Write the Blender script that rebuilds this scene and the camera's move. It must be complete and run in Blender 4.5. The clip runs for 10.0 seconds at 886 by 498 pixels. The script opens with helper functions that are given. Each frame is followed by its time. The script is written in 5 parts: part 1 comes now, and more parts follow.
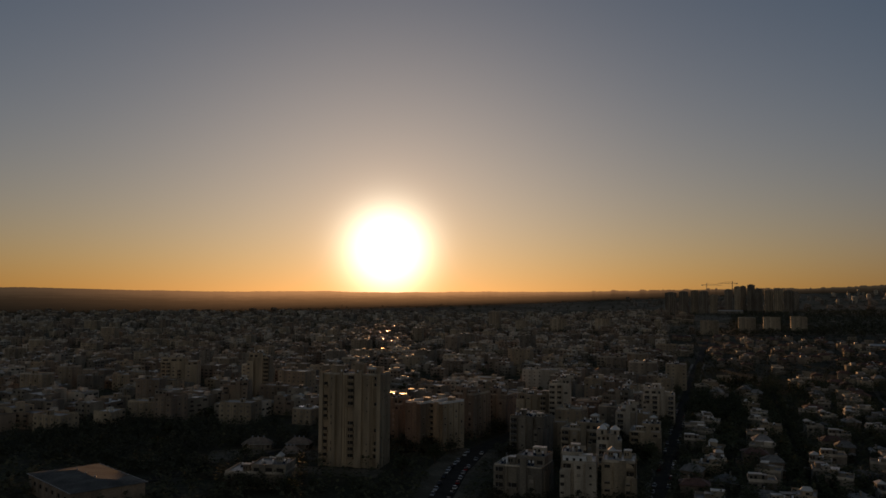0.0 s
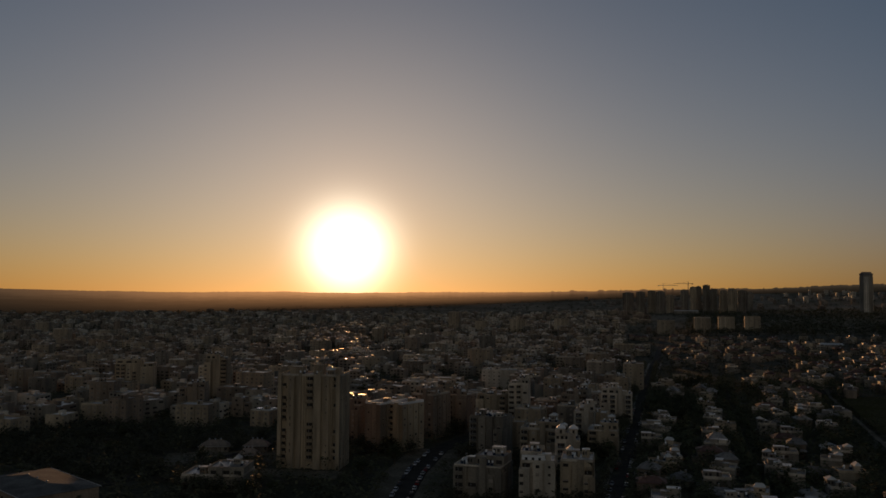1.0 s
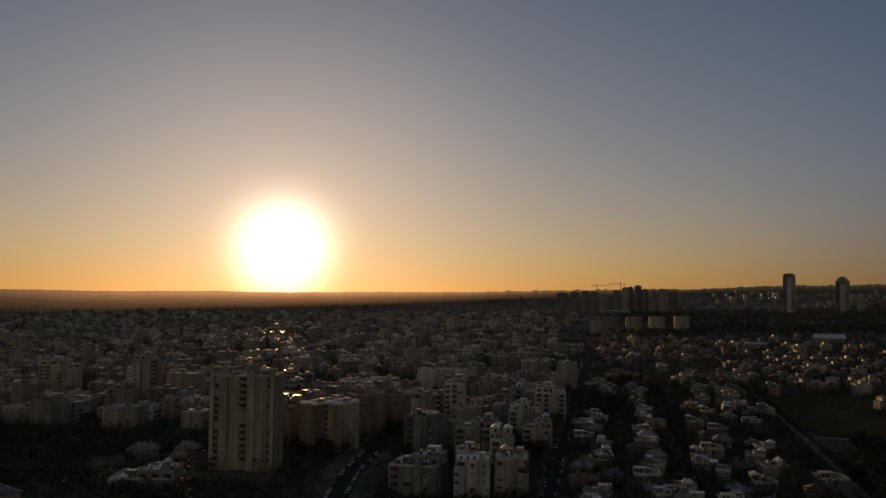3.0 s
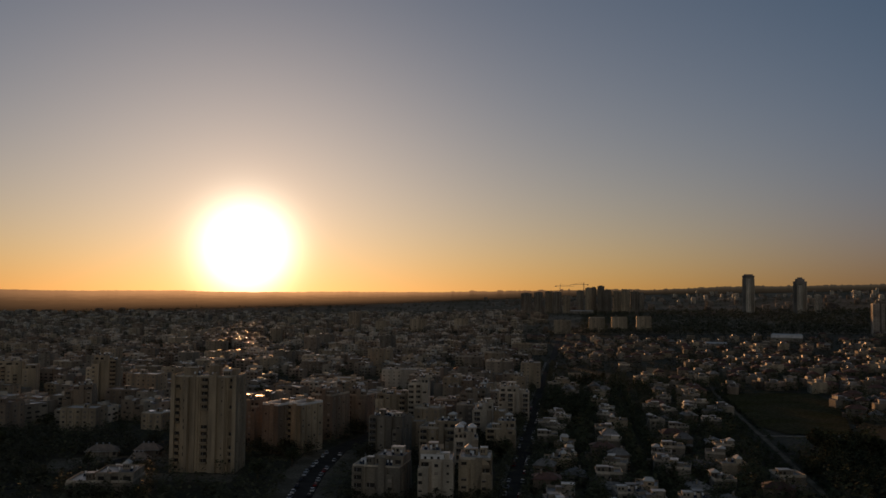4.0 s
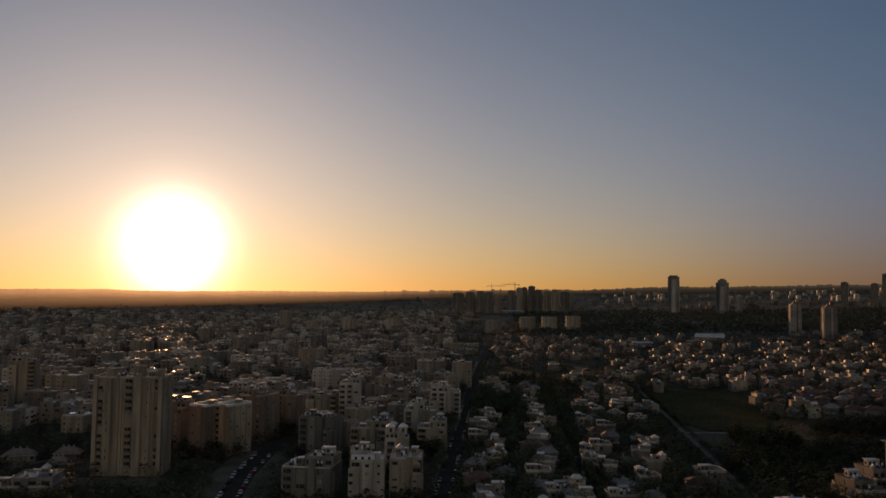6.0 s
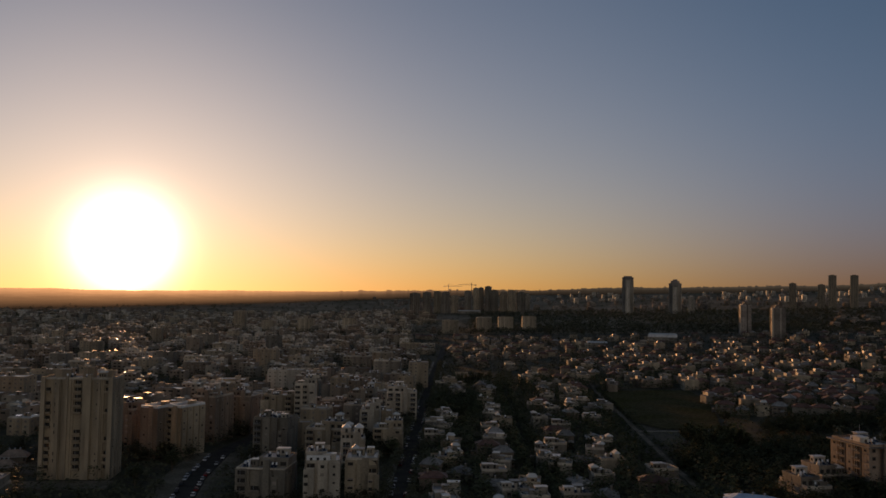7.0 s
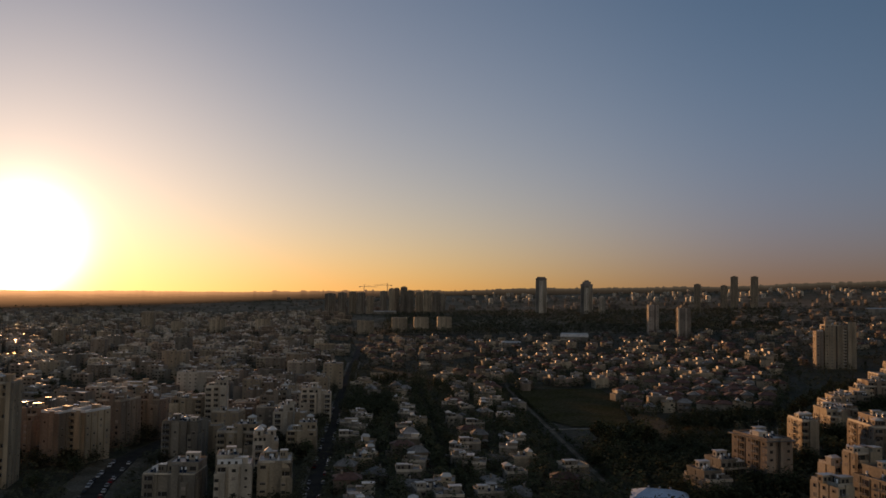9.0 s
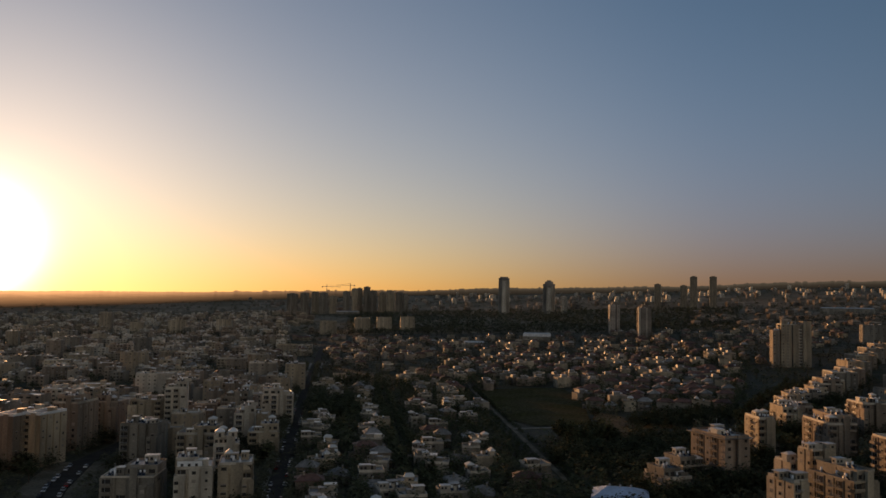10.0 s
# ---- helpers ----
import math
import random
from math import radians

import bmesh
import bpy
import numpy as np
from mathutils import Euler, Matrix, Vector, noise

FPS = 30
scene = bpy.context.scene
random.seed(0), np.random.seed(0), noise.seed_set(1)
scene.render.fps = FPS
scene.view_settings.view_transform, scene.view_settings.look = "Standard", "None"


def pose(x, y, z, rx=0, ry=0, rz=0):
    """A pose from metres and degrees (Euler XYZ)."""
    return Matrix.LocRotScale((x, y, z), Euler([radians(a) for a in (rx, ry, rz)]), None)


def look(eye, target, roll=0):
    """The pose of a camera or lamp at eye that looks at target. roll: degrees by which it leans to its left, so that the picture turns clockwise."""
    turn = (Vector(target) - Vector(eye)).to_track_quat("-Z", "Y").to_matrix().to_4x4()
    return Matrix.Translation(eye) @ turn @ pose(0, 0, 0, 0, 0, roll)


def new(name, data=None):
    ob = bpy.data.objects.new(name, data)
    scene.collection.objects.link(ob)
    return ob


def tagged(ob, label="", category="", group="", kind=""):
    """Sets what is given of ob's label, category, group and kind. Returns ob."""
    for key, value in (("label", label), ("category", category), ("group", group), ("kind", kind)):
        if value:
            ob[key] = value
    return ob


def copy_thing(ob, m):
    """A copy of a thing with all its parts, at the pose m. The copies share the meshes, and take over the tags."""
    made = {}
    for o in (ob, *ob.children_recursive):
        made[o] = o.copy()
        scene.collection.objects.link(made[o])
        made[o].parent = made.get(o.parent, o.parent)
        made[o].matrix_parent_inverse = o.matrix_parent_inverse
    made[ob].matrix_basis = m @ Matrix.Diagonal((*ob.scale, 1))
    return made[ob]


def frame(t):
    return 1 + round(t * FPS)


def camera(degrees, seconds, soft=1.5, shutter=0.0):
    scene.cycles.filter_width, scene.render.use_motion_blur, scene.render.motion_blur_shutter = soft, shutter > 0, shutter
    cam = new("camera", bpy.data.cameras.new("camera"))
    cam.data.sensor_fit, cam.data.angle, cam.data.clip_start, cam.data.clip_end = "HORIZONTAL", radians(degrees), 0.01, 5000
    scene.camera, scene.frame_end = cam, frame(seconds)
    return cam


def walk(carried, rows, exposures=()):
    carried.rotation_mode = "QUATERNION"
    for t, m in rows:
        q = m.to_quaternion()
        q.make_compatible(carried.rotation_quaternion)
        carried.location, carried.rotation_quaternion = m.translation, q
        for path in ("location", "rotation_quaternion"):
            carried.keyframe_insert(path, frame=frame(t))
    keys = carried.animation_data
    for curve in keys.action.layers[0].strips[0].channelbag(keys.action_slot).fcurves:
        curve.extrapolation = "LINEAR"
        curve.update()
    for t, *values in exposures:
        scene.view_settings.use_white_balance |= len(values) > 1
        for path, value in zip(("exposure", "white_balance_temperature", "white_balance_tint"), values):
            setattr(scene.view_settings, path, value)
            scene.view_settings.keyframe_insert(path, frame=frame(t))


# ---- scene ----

# ---- camera: a hovering drone that turns to the right where it hangs ----
EYE = 85.0
NORTH = 18.0      # the streets run along +y, this far to the right of the first heading
cam = camera(56.0, 10.0, soft=1.6)
ROWS = [
    (0.0, 0.00, 2.93, 0.46),
    (0.5, 1.37, 2.98, 0.38),
    (1.0, 2.75, 2.98, 0.42),
    (1.5, 3.95, 2.98, 0.46),
    (2.0, 4.94, 2.99, 0.49),
    (2.5, 5.94, 2.99, 0.54),
    (4.0, 9.54, 3.03, 0.66),
    (4.5, 10.56, 3.03, 0.70),
    (5.0, 11.55, 3.05, 0.75),
    (5.5, 12.79, 3.06, 0.79),
    (7.0, 17.14, 3.12, 0.97),
    (7.5, 18.62, 3.16, 0.98),
    (8.0, 20.08, 3.18, 1.00),
    (8.5, 21.58, 3.21, 0.99),
    (9.0, 22.92, 3.25, 0.98),
    (9.5, 24.18, 3.26, 0.96),
    (10.0, 25.45, 3.29, 0.93),
]
EXPOSURES = [(0.0, -0.52, 6740, 5), (2.0, -0.42, 6740, 5.5), (4.5, -0.06, 6720, 7), (7.0, 0.20, 6700, 9.5), (8.5, 0.39, 6690, 9), (10.0, 0.60, 6690, 5)]
walk(cam, [(t, pose(0, 0, EYE, 0, 0, NORTH - yaw) @ pose(0, 0, 0, 90 + pitch, 0, 0) @ pose(0, 0, 0, 0, 0, lean))
           for t, yaw, pitch, lean in ROWS], EXPOSURES)

# ---- evening sky and low sun ----
SUN_AZ, SUN_EL = radians(-21.8), radians(2.85)
SUN = Vector((math.sin(SUN_AZ) * math.cos(SUN_EL), math.cos(SUN_AZ) * math.cos(SUN_EL), math.sin(SUN_EL)))
SKY, GLARE, HALO, SUNLIGHT = (0.090, 0.085, 0.102), 3.1, 0.50, 2.2

FILL_GLOW = (0.438, 0.352, 0.252)  # unseen broad glow opposite the low sun, added to brighten walls facing the drone
AWAY = (0.38, 0.30, 0.86)      # the same layer well away from the sun
CLEAR = (0.62, 0.83, 0.94)     # the clearer, deeper sky away from the sun
GOLD = (0.262, 0.119, 0.044)    # the wide glow low over the land on the side of the sun
DUST = (0.56, 0.62, 1.00)      # what the dust layer leaves of red, green and blue at the horizon


def make_world():
    world = bpy.data.worlds.new("evening_sky")
    scene.world = world
    world.use_nodes = True
    nt = world.node_tree
    nt.nodes.clear()
    N, L = nt.nodes.new, nt.links.new
    out, bg = N("ShaderNodeOutputWorld"), N("ShaderNodeBackground")
    sky = N("ShaderNodeTexSky")
    sky.sky_type, sky.sun_disc = "NISHITA", False
    sky.sun_elevation, sky.sun_rotation = SUN_EL, SUN_AZ
    sky.altitude, sky.air_density, sky.dust_density, sky.ozone_density = 80, 1.0, 0.1, 1.5
    co, dot = N("ShaderNodeTexCoord"), N("ShaderNodeVectorMath")
    dot.operation = "DOT_PRODUCT"
    dot.inputs[1].default_value = SUN
    L(co.outputs["Generated"], dot.inputs[0])

    def falloff(k, colour, power, towards=1.0):
        less, times, ex, tint = N("ShaderNodeMath"), N("ShaderNodeMath"), N("ShaderNodeMath"), N("ShaderNodeVectorMath")
        less.operation, times.operation, ex.operation, tint.operation = "SUBTRACT", "MULTIPLY", "EXPONENT", "SCALE"
        less.inputs[1].default_value, times.inputs[1].default_value = 1.0, k
        side = N("ShaderNodeMath")
        side.operation, side.inputs[1].default_value = "MULTIPLY", towards
        L(dot.outputs["Value"], side.inputs[0])
        L(side.outputs[0], less.inputs[0])
        L(less.outputs[0], times.inputs[0])
        L(times.outputs[0], ex.inputs[0])
        tint.inputs[0].default_value = [c * power for c in colour]
        L(ex.outputs[0], tint.inputs["Scale"])
        return tint.outputs[0]

    scale = N("ShaderNodeVectorMath")
    scale.operation = "MULTIPLY"
    scale.inputs[1].default_value = SKY
    L(sky.outputs[0], scale.inputs[0])
    # the dust layer low over the land dims and reddens the sky near the horizon
    parts, low, fade, lift, layer = N("ShaderNodeSeparateXYZ"), N("ShaderNodeMath"), N("ShaderNodeMath"), N("ShaderNodeVectorMath"), N("ShaderNodeVectorMath")
    dim = N("ShaderNodeVectorMath")
    L(co.outputs["Generated"], parts.inputs[0])
    low.operation, low.inputs[1].default_value = "MULTIPLY", -9.0
    L(parts.outputs["Z"], low.inputs[0])
    low.use_clamp = False
    fade.operation = "EXPONENT"
    cap = N("ShaderNodeMath")
    cap.operation, cap.inputs[1].default_value = "MINIMUM", 0.0
    L(low.outputs[0], cap.inputs[0])
    L(cap.outputs[0], fade.inputs[0])
    lift.operation = "SCALE"
    lift.inputs[0].default_value = [c - 1 for c in DUST]
    L(fade.outputs[0], lift.inputs["Scale"])
    layer.operation = "ADD"
    layer.inputs[1].default_value = (1, 1, 1)
    L(lift.outputs[0], layer.inputs[0])
    dim.operation = "MULTIPLY"
    L(scale.outputs[0], dim.inputs[0])
    L(layer.outputs[0], dim.inputs[1])
    # away from the sun the layer turns dimmer and greyer
    far, amount, low2, one, dull = N("ShaderNodeMapRange"), N("ShaderNodeMath"), N("ShaderNodeVectorMath"), N("ShaderNodeVectorMath"), N("ShaderNodeVectorMath")
    far.interpolation_type = "SMOOTHSTEP"
    far.inputs[1].default_value, far.inputs[2].default_value = 0.96, 0.64
    L(dot.outputs["Value"], far.inputs[0])
    amount.operation = "MULTIPLY"
    L(far.outputs[0], amount.inputs[0])
    L(fade.outputs[0], amount.inputs[1])
    low2.operation = "SCALE"
    low2.inputs[0].default_value = [c - 1 for c in AWAY]
    L(amount.outputs[0], low2.inputs["Scale"])
    one.operation = "ADD"
    one.inputs[1].default_value = (1, 1, 1)
    L(low2.outputs[0], one.inputs[0])
    dull.operation = "MULTIPLY"
    L(dim.outputs[0], dull.inputs[0])
    L(one.outputs[0], dull.inputs[1])
    clear, rest, high = N("ShaderNodeVectorMath"), N("ShaderNodeVectorMath"), N("ShaderNodeVectorMath")
    clear.operation, rest.operation, high.operation = "SCALE", "ADD", "MULTIPLY"
    clear.inputs[0].default_value = [c - 1 for c in CLEAR]
    L(far.outputs[0], clear.inputs["Scale"])
    rest.inputs[1].default_value = (1, 1, 1)
    L(clear.outputs[0], rest.inputs[0])
    L(dull.outputs[0], high.inputs[0])
    L(rest.outputs[0], high.inputs[1])
    total = high.outputs[0]
    # the wide golden layer over the land on the sun's side
    wide, up, gold, shade = N("ShaderNodeMath"), N("ShaderNodeMath"), N("ShaderNodeMath"), N("ShaderNodeVectorMath")
    wide.operation, wide.inputs[1].default_value = "MULTIPLY", 0.66
    L(cap.outputs[0], wide.inputs[0])
    up.operation = "EXPONENT"
    L(wide.outputs[0], up.inputs[0])
    near_sun = N("ShaderNodeMath")
    near_sun.operation, near_sun.inputs[1].default_value, near_sun.inputs[2].default_value = "MULTIPLY_ADD", 3.0, -3.0
    L(dot.outputs["Value"], near_sun.inputs[0])
    near_power = N("ShaderNodeMath")
    near_power.operation = "EXPONENT"
    L(near_sun.outputs[0], near_power.inputs[0])
    gold.operation = "MULTIPLY"
    L(up.outputs[0], gold.inputs[0])
    L(near_power.outputs[0], gold.inputs[1])
    shade.operation = "SCALE"
    shade.inputs[0].default_value = GOLD
    L(gold.outputs[0], shade.inputs["Scale"])
    low_glow = shade.outputs[0]
    for glow in (falloff(1080, (1.0, 0.90, 0.72), GLARE), falloff(300, (0.6, 0.34, 0.22), HALO), falloff(35, (0.64, 0.475, 0.345), HALO), low_glow, falloff(5.0, FILL_GLOW, 1.0, -1.0)):
        add = N("ShaderNodeVectorMath")
        L(total, add.inputs[0])
        L(glow, add.inputs[1])
        total = add.outputs[0]
    L(total, bg.inputs["Color"])
    bg.inputs["Strength"].default_value = 1.0
    L(bg.outputs[0], out.inputs["Surface"])


make_world()
sun = new("sun", bpy.data.lights.new("sun", "SUN"))
sun.data.energy, sun.data.angle, sun.data.color = SUNLIGHT, radians(0.6), (1.0, 0.50, 0.21)
sun.matrix_world = look(SUN * 1000, (0, 0, 0))


# ---- materials ----
def material(name, colour, rough=0.85, metal=0.0, grain=0.35, size=1.0, bump=0.0, vary=0.0, stain=0.25, second=None, sheen=0.5, streak=1.0, through_light=0.0):
    """Colour broken up at two scales, with optional relief and a shift from object to object."""
    m = bpy.data.materials.new(name)
    m.use_nodes = True
    nt = m.node_tree
    N, L = nt.nodes.new, nt.links.new
    bsdf = nt.nodes["Principled BSDF"]
    bsdf.inputs["Roughness"].default_value, bsdf.inputs["Metallic"].default_value = rough, metal
    bsdf.inputs["Specular IOR Level"].default_value = sheen
    co = N("ShaderNodeTexCoord")
    big, fine = N("ShaderNodeTexNoise"), N("ShaderNodeTexNoise")
    big.inputs["Scale"].default_value, fine.inputs["Scale"].default_value = 0.22 / size, 2.6 / size
    big.inputs["Detail"].default_value, fine.inputs["Detail"].default_value = 5, 4
    L(co.outputs["Object"], fine.inputs["Vector"])
    run = N("ShaderNodeMapping")
    run.inputs["Scale"].default_value = (1, 1, streak)
    L(co.outputs["Object"], run.inputs[0])
    L(run.outputs[0], big.inputs["Vector"])
    mix = N("ShaderNodeMix")
    mix.data_type = "RGBA"
    mix.inputs[6].default_value = (*colour, 1)
    mix.inputs[7].default_value = (*(second or [c * (1 - stain) for c in colour]), 1)
    ramp = N("ShaderNodeMapRange")
    ramp.inputs[1].default_value, ramp.inputs[2].default_value = 0.4, 0.65
    L(big.outputs[0], ramp.inputs[0])
    L(ramp.outputs[0], mix.inputs[0])
    hsv = N("ShaderNodeHueSaturation")
    L(mix.outputs[2], hsv.inputs["Color"])
    lift = N("ShaderNodeMapRange")
    lift.inputs[1].default_value, lift.inputs[2].default_value = 0.25, 0.75
    lift.inputs[3].default_value, lift.inputs[4].default_value = 1 - grain, 1 + grain
    L(fine.outputs[0], lift.inputs[0])
    value = lift.outputs[0]
    if vary:
        info, span, mul = N("ShaderNodeObjectInfo"), N("ShaderNodeMapRange"), N("ShaderNodeMath")
        span.inputs[3].default_value, span.inputs[4].default_value = 1 - vary, 1 + vary
        mul.operation = "MULTIPLY"
        L(info.outputs["Random"], span.inputs[0])
        L(span.outputs[0], mul.inputs[0])
        L(value, mul.inputs[1])
        geo, own, also = N("ShaderNodeNewGeometry"), N("ShaderNodeMapRange"), N("ShaderNodeMath")
        own.inputs[3].default_value, own.inputs[4].default_value = 1 - vary * 0.8, 1 + vary * 0.8
        also.operation = "MULTIPLY"
        L(geo.outputs["Random Per Island"], own.inputs[0])
        L(own.outputs[0], also.inputs[0])
        L(mul.outputs[0], also.inputs[1])
        value = also.outputs[0]
    L(value, hsv.inputs["Value"])
    L(hsv.outputs[0], bsdf.inputs["Base Color"])
    if bump:
        b = N("ShaderNodeBump")
        b.inputs["Strength"].default_value, b.inputs["Distance"].default_value = 0.6, bump
        L(fine.outputs[0], b.inputs["Height"])
        L(b.outputs[0], bsdf.inputs["Normal"])
    if through_light:
        # thin leaves let some of the light through
        thin, both = N("ShaderNodeBsdfTranslucent"), N("ShaderNodeMixShader")
        both.inputs[0].default_value = through_light
        L(hsv.outputs[0], thin.inputs["Color"])
        L(bsdf.outputs[0], both.inputs[1])
        L(thin.outputs[0], both.inputs[2])
        L(both.outputs[0], nt.nodes["Material Output"].inputs["Surface"])
    return m


STUCCO = material("cream_stucco", (0.42, 0.336, 0.225), grain=0.22, size=2, vary=0.25, stain=0.45, streak=0.2)
WHITE = material("white_plaster", (0.57, 0.49, 0.375), rough=0.65, grain=0.2, size=2, vary=0.2, stain=0.45, streak=0.2)
STONE = material("sawn_limestone", (0.39, 0.305, 0.20), grain=0.22, size=1, vary=0.2, stain=0.4, streak=0.2)
GREY = material("grey_render", (0.28, 0.24, 0.182), grain=0.22, size=2, vary=0.22, stain=0.5, streak=0.2)
TAN = material("tan_render", (0.30, 0.228, 0.16), grain=0.22, size=2, vary=0.22, stain=0.45, streak=0.2)
CONCRETE = material("roof_concrete", (0.23, 0.205, 0.175), rough=0.42, grain=0.35, size=2, vary=0.45, stain=0.55, sheen=0.5)
SCREED = material("whitewashed_roof", (0.50, 0.46, 0.40), rough=0.36, grain=0.3, size=2, vary=0.3, stain=0.5, sheen=0.5)
TILE = material("terracotta_tiles", (0.165, 0.085, 0.058), rough=0.7, grain=0.35, size=0.6, vary=0.35, stain=0.45, bump=0.05, sheen=0.3)
PALETILE = material("pale_roof_tiles", (0.27, 0.245, 0.21), rough=0.7, grain=0.35, size=0.6, vary=0.35, stain=0.45, bump=0.05, sheen=0.3)
GLASS = material("window_glass", (0.05, 0.045, 0.04), rough=0.12, grain=0.05, stain=0.1)
FRAME = material("aluminium_frame", (0.5, 0.5, 0.5), rough=0.4, metal=0.6, grain=0.1)
SHUTTER = material("roller_shutter", (0.24, 0.20, 0.16), rough=0.6, grain=0.15, size=0.3, vary=0.3)
ENAMEL = material("white_enamel", (0.80, 0.78, 0.74), rough=0.25, grain=0.06)
PANEL = material("solar_glass", (0.03, 0.035, 0.045), rough=0.16, grain=0.1)
STEEL = material("galvanised_steel", (0.45, 0.45, 0.44), rough=0.4, metal=0.8, grain=0.15)
BARK = material("bark", (0.13, 0.09, 0.06), grain=0.35, size=0.5, bump=0.03)
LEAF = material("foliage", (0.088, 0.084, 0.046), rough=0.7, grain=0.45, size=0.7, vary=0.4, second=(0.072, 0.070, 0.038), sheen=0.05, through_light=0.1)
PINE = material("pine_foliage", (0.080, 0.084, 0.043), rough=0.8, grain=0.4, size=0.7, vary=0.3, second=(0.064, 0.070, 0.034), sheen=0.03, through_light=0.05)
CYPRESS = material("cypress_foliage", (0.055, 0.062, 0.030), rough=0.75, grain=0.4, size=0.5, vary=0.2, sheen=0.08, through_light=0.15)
ASPHALT = material("asphalt", (0.062, 0.054, 0.044), rough=0.9, grain=0.25, size=1.5, stain=0.3, sheen=0.05)
PAVING = material("paving", (0.27, 0.24, 0.19), grain=0.2, size=1, stain=0.3)
GRASS = material("dry_grass", (0.092, 0.078, 0.042), rough=1.0, grain=0.45, size=6, second=(0.070, 0.064, 0.026), sheen=0.0)
SOIL = material("ground_cover", (0.085, 0.072, 0.045), grain=0.5, size=5, second=(0.052, 0.054, 0.028), sheen=0.15)
HAZY_FIELDS = material("hazy_dry_fields", (0.24, 0.19, 0.125), grain=0.3, size=60, second=(0.13, 0.11, 0.066), sheen=0.05)
SHEET = material("bright_sheet_metal", (0.75, 0.75, 0.75), rough=0.16, metal=1.0, grain=0.05, stain=0.1)
DULL = material("weathered_render", (0.30, 0.25, 0.20), rough=1.0, grain=0.25, size=4, vary=0.5, stain=0.5, sheen=0.0)
DRY = material("dry_verge", (0.20, 0.165, 0.115), rough=0.95, grain=0.4, size=3, stain=0.5, second=(0.11, 0.095, 0.06), sheen=0.1)
# pale sheet roof with the sky's blue reflection put into the base colour
SKY_TINTED_ROOF = material("sky_tinted_sheet_roof", (0.52, 0.60, 0.72), rough=0.6, grain=0.15, size=2, stain=0.3)
FELT = material("roof_felt", (0.15, 0.14, 0.12), rough=0.85, grain=0.35, size=2, stain=0.5, sheen=0.2)
METALROOF = material("white_sheet_roof", (0.62, 0.60, 0.55), rough=0.75, metal=0.0, grain=0.12, size=4)
RUBBER = material("tyre_rubber", (0.02, 0.02, 0.02), rough=0.8, grain=0.1)
PAINTS = [material("car_paint_" + n, c, rough=0.25, metal=0.2, grain=0.05, stain=0.08) for n, c in
          (("white", (0.7, 0.7, 0.7)), ("silver", (0.45, 0.46, 0.47)), ("dark", (0.03, 0.035, 0.045)), ("red", (0.3, 0.03, 0.03)))]


# ---- the lie of the land ----
def terrain(x, y):
    """Level town, a slope that climbs to the right of the streets, and hills at the skyline."""
    d, az = math.hypot(x, y), math.degrees(math.atan2(x, y))
    rise = float(np.interp(az, [-60, -12, 8.5, 19, 26, 33, 50, 80], [0, 0, 0.44, 0.74, 1.0, 1.28, 1.5, 0]))
    far = float(np.interp(az, [-60, -45, -30, -18, -8], [0.66, 0.70, 0.76, 0.86, 1.0]))
    z = d * math.tan(radians(rise)) + 83 * far * max(0.0, (d - 1300) / 3600) ** 1.6
    if d > 1500:
        z += (d - 1500) / 3400 * 4.0 * noise.noise((x / 420, y / 420, 0.3)) * min(1.0, (4950 - d) / 800 + 0.45)
    return z


# ---- mesh helpers ----
MESHES = {}


def box(cx, cy, cz, sx, sy, sz, slot=0):
    x, y, z = sx / 2, sy / 2, sz / 2
    v = [(cx + a * x, cy + b * y, cz + c * z) for c in (-1, 1) for b in (-1, 1) for a in (-1, 1)]
    f = [(0, 2, 3, 1), (4, 5, 7, 6), (0, 1, 5, 4), (2, 6, 7, 3), (0, 4, 6, 2), (1, 3, 7, 5)]
    return v, f, slot


def tube(p, q, r0, r1, slot=0, sides=6):
    p, q = Vector(p), Vector(q)
    u = (q - p).normalized()
    a = u.orthogonal().normalized()
    b = u.cross(a)
    v = [tuple(c + (a * math.cos(k * math.tau / sides) + b * math.sin(k * math.tau / sides)) * r)
         for c, r in ((p, r0), (q, r1)) for k in range(sides)]
    f = [(k, (k + 1) % sides, sides + (k + 1) % sides, sides + k) for k in range(sides)]
    f += [tuple(range(sides))[::-1], tuple(range(sides, 2 * sides))]
    return v, f, slot


def hip(w, d, z, h, over=0.5, ridge=0.5, slot=0):
    """A hipped roof with eaves; ridge: the share of the length that the ridge runs."""
    x, y = w / 2 + over, d / 2 + over
    if w >= d:
        r0, r1 = (-x * ridge, 0, z + h), (x * ridge, 0, z + h)
    else:
        r0, r1 = (0, -y * ridge, z + h), (0, y * ridge, z + h)
    v = [(-x, -y, z), (x, -y, z), (x, y, z), (-x, y, z), r0, r1,
         (-x, -y, z - 0.22), (x, -y, z - 0.22), (x, y, z - 0.22), (-x, y, z - 0.22)]
    if w >= d:
        f = [(0, 1, 5, 4), (1, 2, 5), (2, 3, 4, 5), (3, 0, 4)]
    else:
        f = [(0, 1, 4), (1, 2, 5, 4), (2, 3, 5), (3, 0, 4, 5)]
    f += [(6, 7, 1, 0), (7, 8, 2, 1), (8, 9, 3, 2), (9, 6, 0, 3), (9, 8, 7, 6)]
    return v, f, slot


